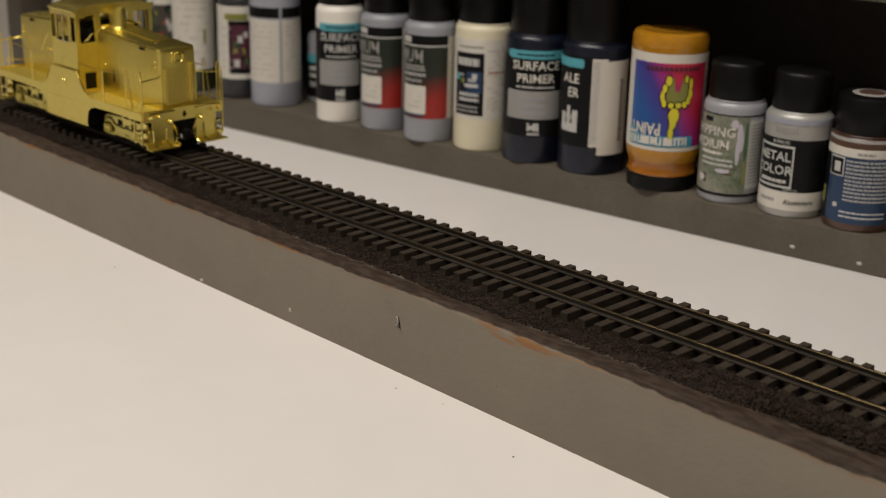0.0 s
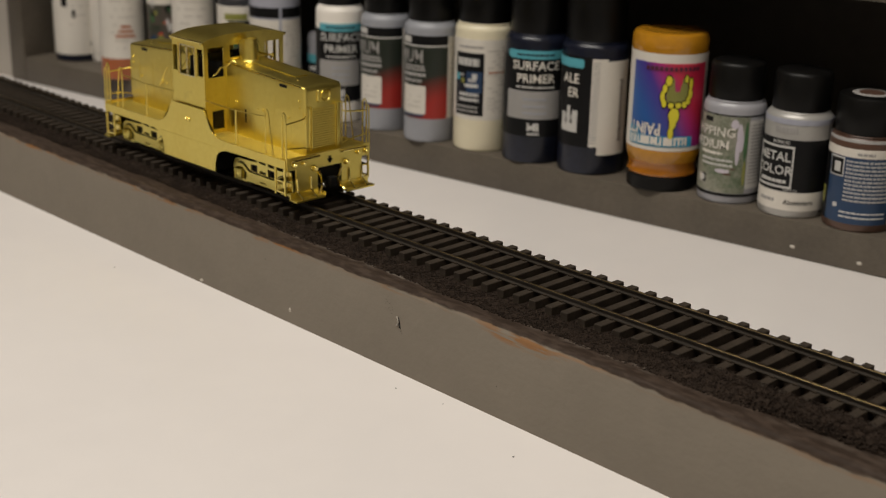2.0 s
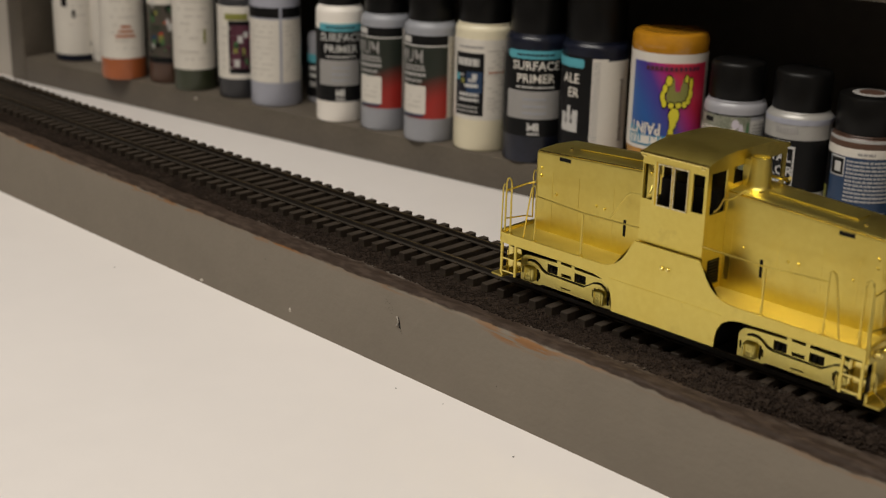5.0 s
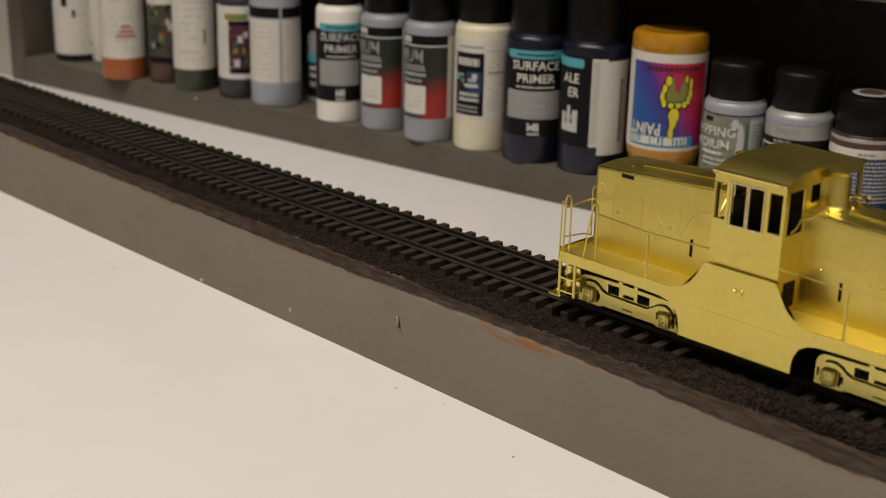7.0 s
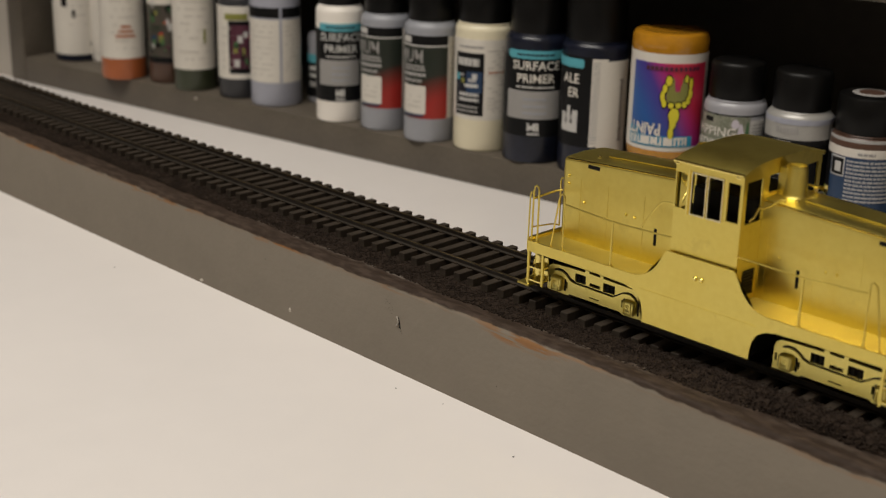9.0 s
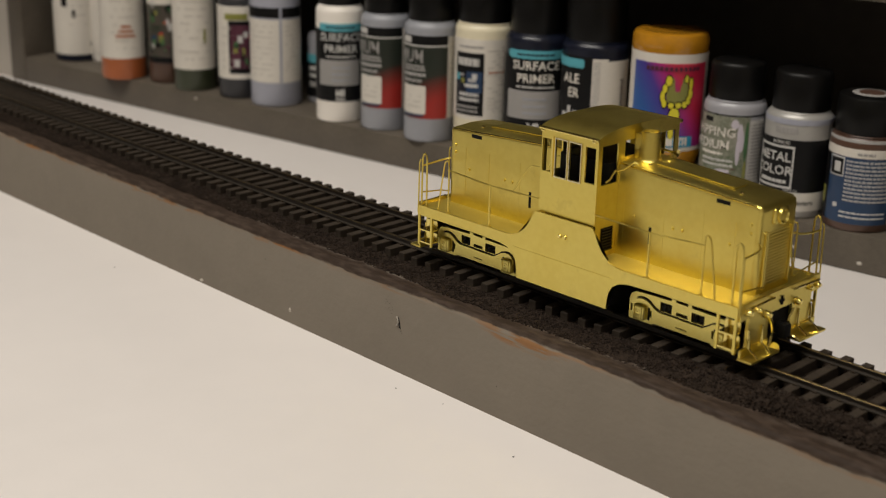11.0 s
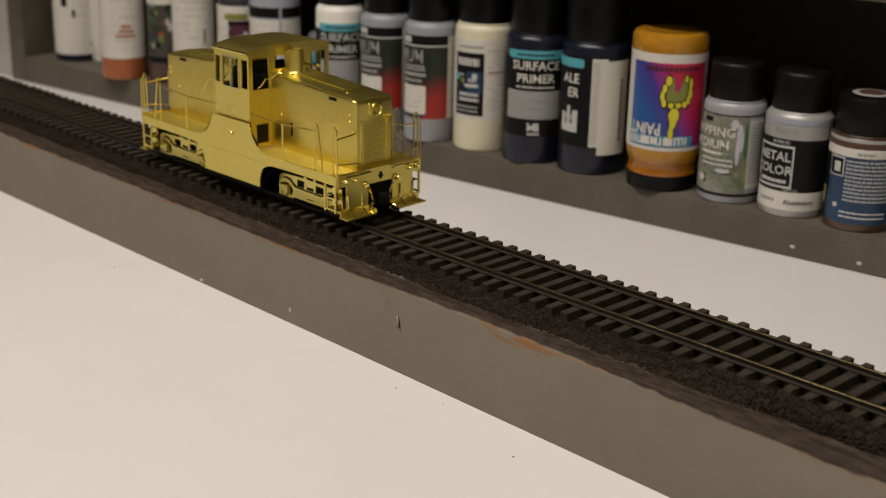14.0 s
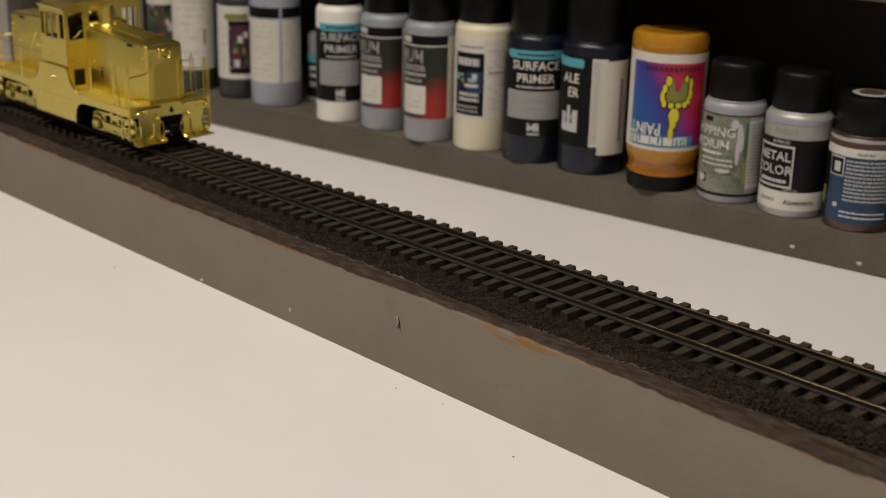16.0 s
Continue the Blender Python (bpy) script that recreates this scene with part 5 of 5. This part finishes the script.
    for m, a0, a1, z0, z1 in (("cyan", -60, 44, 18.0, 22.2), ("cyan", -60, -40, 22.2, 25.0)):
        lab(m, a0, a1, z0, z1, 2)
    # abstract yellow mark: rounded lobes with dark outlines round an olive middle
    lobes = (("olive", 5, 39.2, 6.5, 4.6, 3), ("olive", 25, 39.2, 6.5, 4.6, 3), ("olive", 15, 36.8, 12, 2.8, 3), ("olive", 6, 42.4, 4, 2.6, 3), ("olive", 25, 42.6, 4, 2.6, 3),
             ("yellow", 1.5, 43.6, 4.4, 2.0, 5), ("yellow", -3.5, 40.6, 3.4, 1.7, 5), ("yellow", -6.5, 37.6, 3.2, 2.2, 5), ("yellow", -3.6, 35.0, 3.4, 1.5, 5),
             ("yellow", 27, 44.4, 3.2, 1.4, 5), ("yellow", 34.5, 42.6, 3.2, 2.2, 5), ("yellow", 34.5, 38.8, 3.4, 2.0, 5), ("yellow", 31.5, 36.2, 3.4, 1.6, 5), ("yellow", 26, 34.6, 3.6, 1.3, 5),
             ("yellow", 6.5, 34.3, 4.2, 1.1, 5), ("yellow", 17, 34.4, 4.6, 1.1, 5), ("yellow", 11.5, 30.4, 7.6, 3.0, 5), ("yellow", 10.5, 27.4, 4.8, 2.2, 5), ("yellow", 8.5, 23.6, 3.8, 2.3, 5))
    for m, a, z, ra, rz, layer in lobes:
        if m == "yellow":
            blob(body, 14.42, "ink", a, z, ra + 1.3, rz + 0.4, 4)
        blob(body, 14.42, m, a, z, ra, rz, layer)
    # the longer line of print is too worn to read: upright strokes
    stroke = random.Random(5)
    a = -56.0
    while a < 36:
        w = stroke.uniform(2.2, 4.4)
        lab("paper", a, a + w, 18.7, 21.9, 4)
        if stroke.random() < 0.55:
            lab("paper", a, a + w + 3.0, stroke.choice((18.7, 21.1)), stroke.choice((19.4, 21.9)), 4)
        a += w + stroke.uniform(1.6, 3.4)
    for a in range(-34, 50, 7):
        lab("purple", a, a + 5.0, 47.2, 48.8, 4)
    b = lettering("PAINT", 15.1, -31, 25.0, 4.5, True, 0.76, 0.03)
    part("lettering", b, M["paper"], body, smooth=0)
    # flared neck of darker amber over the cap
    bm = bmesh.new()
    lathe(bm, [(12.5, 5.75), (13.3, 5.9), (13.5, 6.5), (13.1, 7.2), (13.0, 9.6), (13.5, 11.0), (13.2, 11.3), (12.4, 9.5)], 56)
    part("neck", bm, M["amber"], body, "darker amber neck")
    tagged(ob, "upturned amber orange paint bottle with magenta and blue label", "paint bottle", "paint bottles on the shelf")
    # the three near bottles
    bottle("clear bottle of chipping medium with green picture label", 6.4, 163.6, 11.6, -57.2, "frost", 38.4, 52.6, 0.88, bands=[
        ("grass", -112, 30, 4.2, 33.3, 0), ("palegrey", 31, 68, 6.0, 32.0, 0), ("ink", -112, 80, 2.9, 4.0, 0), ("ink", -112, 80, 33.4, 33.9, 0), ("ink", -60, -40, 30.6, 32.4, 1), ("ink", -58, -46, 7.4, 10.6, 1), ("palegrey", -57, -49, 8.0, 10.0, 2)]
        + bars(35, 64, rows(8, 30, 18), 0.5, "greyprint", 1) + bars(-62, -16, [18.6], 1.0, "paper", 1.5) + bars(-60, 4, [14.4, 16.2], 0.8, "palegrey", 1.5) + [("paper", -64, -54, 7.2, 10.4, 1)], blobs=[("mauve", 13, 27, 5, 4.0, 0.8), ("mauve", 11, 20.5, 4, 5.5, 0.8), ("mauve", 17, 24, 4, 4, 0.8), ("mauve", 3, 30.6, 7, 1.8, 0.7), ("leaf", 25, 24, 3.5, 8, 0.6), ("olive", 26, 12, 3, 5, 0.6), ("brownpaint", -4, 11.6, 9, 0.4, 0.9), ("mauve", -14, 12.6, 14, 0.8, 0.7), ("brownpaint", 6, 13.6, 5, 0.35, 0.9)], words=[("CHIPPING", -46, 27.2, 3.5, "paper", False), ("MEDIUM", -47, 22.4, 3.5, "paper", False)])
    bottle("bottle of aluminium metal colour with black label", 31.9, 166.8, 12.0, -59.9, "silver", 38.2, 52.6, 0.86, bands=[
        ("ink", -115, 76, 9.8, 29.0, 0), ("paper", -115, 76, 2.8, 9.6, 0), ("palebluepaint", -115, 115, 34.4, 36.4, 0), ("palegrey", -78, -3, 11.0, 11.8, 1), ("palegrey", -78, -3, 25.8, 26.6, 1), ("palegrey", -5, -2.2, 11.0, 26.6, 1), ("palegrey", -78, -75, 11.0, 26.6, 1), ("paper", 78, 100, 4, 29, 0)]
        + bars(-66, -12, [12.8], 1.2, "palegrey", 1) + bars(-62, -30, [5.6], 1.2, "greyprint", 1) + bars(-40, 0, [31.0], 2.4, "greyprint", 0),
        words=[("METAL", -40, 22.4, 3.4, "palegrey", False), ("COLOR", -40, 17.4, 3.4, "palegrey", False), ("ACRYLIC", -26, 27.9, 1.2, "palegrey", False), ("Aluminium", 12, 6.0, 1.8, "ink", False), ("1.08 Fl Oz", -4, 10.5, 0.9, "palegrey", False)])
    bottle("weathering paint jar, blue label, ridged black cap", 56.9, 170.3, 12.2, -62.7, "brownpaint", 34.0, 47.6, 0.9, ribbed=True, bands=[
        ("paper", -112, 112, 26.8, 29.9, 0), ("midgrey", -112, 112, 32.0, 33.2, -2), ("bluelabel", -62, 52, 2.9, 26.6, 0), ("paper", 53, 112, 2.9, 26.6, 0), ("ink", -112, -63, 2.9, 26.6, 0), ("olive", -85, -70, 8, 14, 1)]
        + bars(-27, 47, rows(11.0, 25.0, 11), 0.72, "midgrey", 1) + [("palegrey", -59, -30, 19.4, 26.4, 1), ("ink", -57, -32, 19.9, 25.9, 2), ("palegrey", -48, -36, 21.0, 24.6, 3), ("ink", 52, 54, 2.9, 26.6, 1)] + bars(-30, 46, [5.0, 6.6], 0.6, "palegrey", 1) + [("palegrey", -44, -36, 8.2, 9.8, 1)] + bars(-10, 18, [27.7], 1.0, "greyprint", 1) + bars(58, 100, rows(6, 24, 8), 0.6, "greyprint", 1))
    bm = bmesh.new()
    lathe(bm, [(0, 0.15), (6.4, 0.15), (6.6, 0)], 32, Matrix.Translation(V(56.9, 170.3, SHELF_TOP + 47.65)))
    st = tagged(part("cap_sticker", bm, M["greyprint"]), "round pale sticker with dull red centre on the jar cap", "sticker")
    bm = bmesh.new()
    lathe(bm, [(0, 0.3), (4.4, 0.3), (4.5, 0.16)], 28, Matrix.Translation(V(56.9, 170.3, SHELF_TOP + 47.65)))
    part("print", bm, M["brownpaint"], st)


all_bottles()


# ---- what moves ----
def motions():
    knots = [(0.0, -184.07), (0.5, -170.45), (1.0, -152.5), (1.5, -129.48), (2.0, -101.41), (2.5, -70.06), (3.0, -36.23), (3.5, 0.0), (4.0, 37.25), (4.2, 51.99), (4.7, 84.3), (5.2, 105.8), (5.7, 116.6), (6.1, 119.16), (7.0, 119.16), (7.6, 119.1), (8.0, 117.91), (8.5, 113.51), (9.0, 108.25), (9.2, 105.48), (9.8, 95.5), (10.4, 82.3), (11.0, 66.4), (11.5, 49.73), (12.0, 30.27), (12.5, 7.53), (13.0, -17.5), (13.5, -45.32), (14.0, -76.75), (14.5, -109.12), (15.0, -138.91), (15.5, -167.22), (16.0, -192.45)]
    ts, ss = [k[0] for k in knots], [k[1] for k in knots]
    n = len(ts)
    sl = [(ss[i + 1] - ss[i]) / (ts[i + 1] - ts[i]) for i in range(n - 1)]
    tan = [sl[0]] + [0.0 if sl[i - 1] * sl[i] <= 0 else 2 * sl[i - 1] * sl[i] / (sl[i - 1] + sl[i]) for i in range(1, n - 1)] + [sl[-1]]

    def along(t):
        i = max(0, min(n - 2, sum(1 for q in ts if q <= t) - 1))
        h = ts[i + 1] - ts[i]
        u = (t - ts[i]) / h
        return (2 * u**3 - 3 * u**2 + 1) * ss[i] + (u**3 - 2 * u**2 + u) * h * tan[i] + (3 * u**2 - 2 * u**3) * ss[i + 1] + (u**3 - u**2) * h * tan[i + 1]

    times = [k / 10 for k in range(161)]
    walk(LOCO, [(t, Matrix.Translation(V(along(t) + 3.6, RAIL_Y, 0))) for t in times])
    fine = [k / 15 for k in range(241)]
    for ax in WHEELSETS:
        home = ax.location.copy()
        walk(ax, [(t, Matrix.Translation(home) @ Matrix.Rotation(along(t) / WHEEL_R, 4, "Y")) for t in fine])


motions()
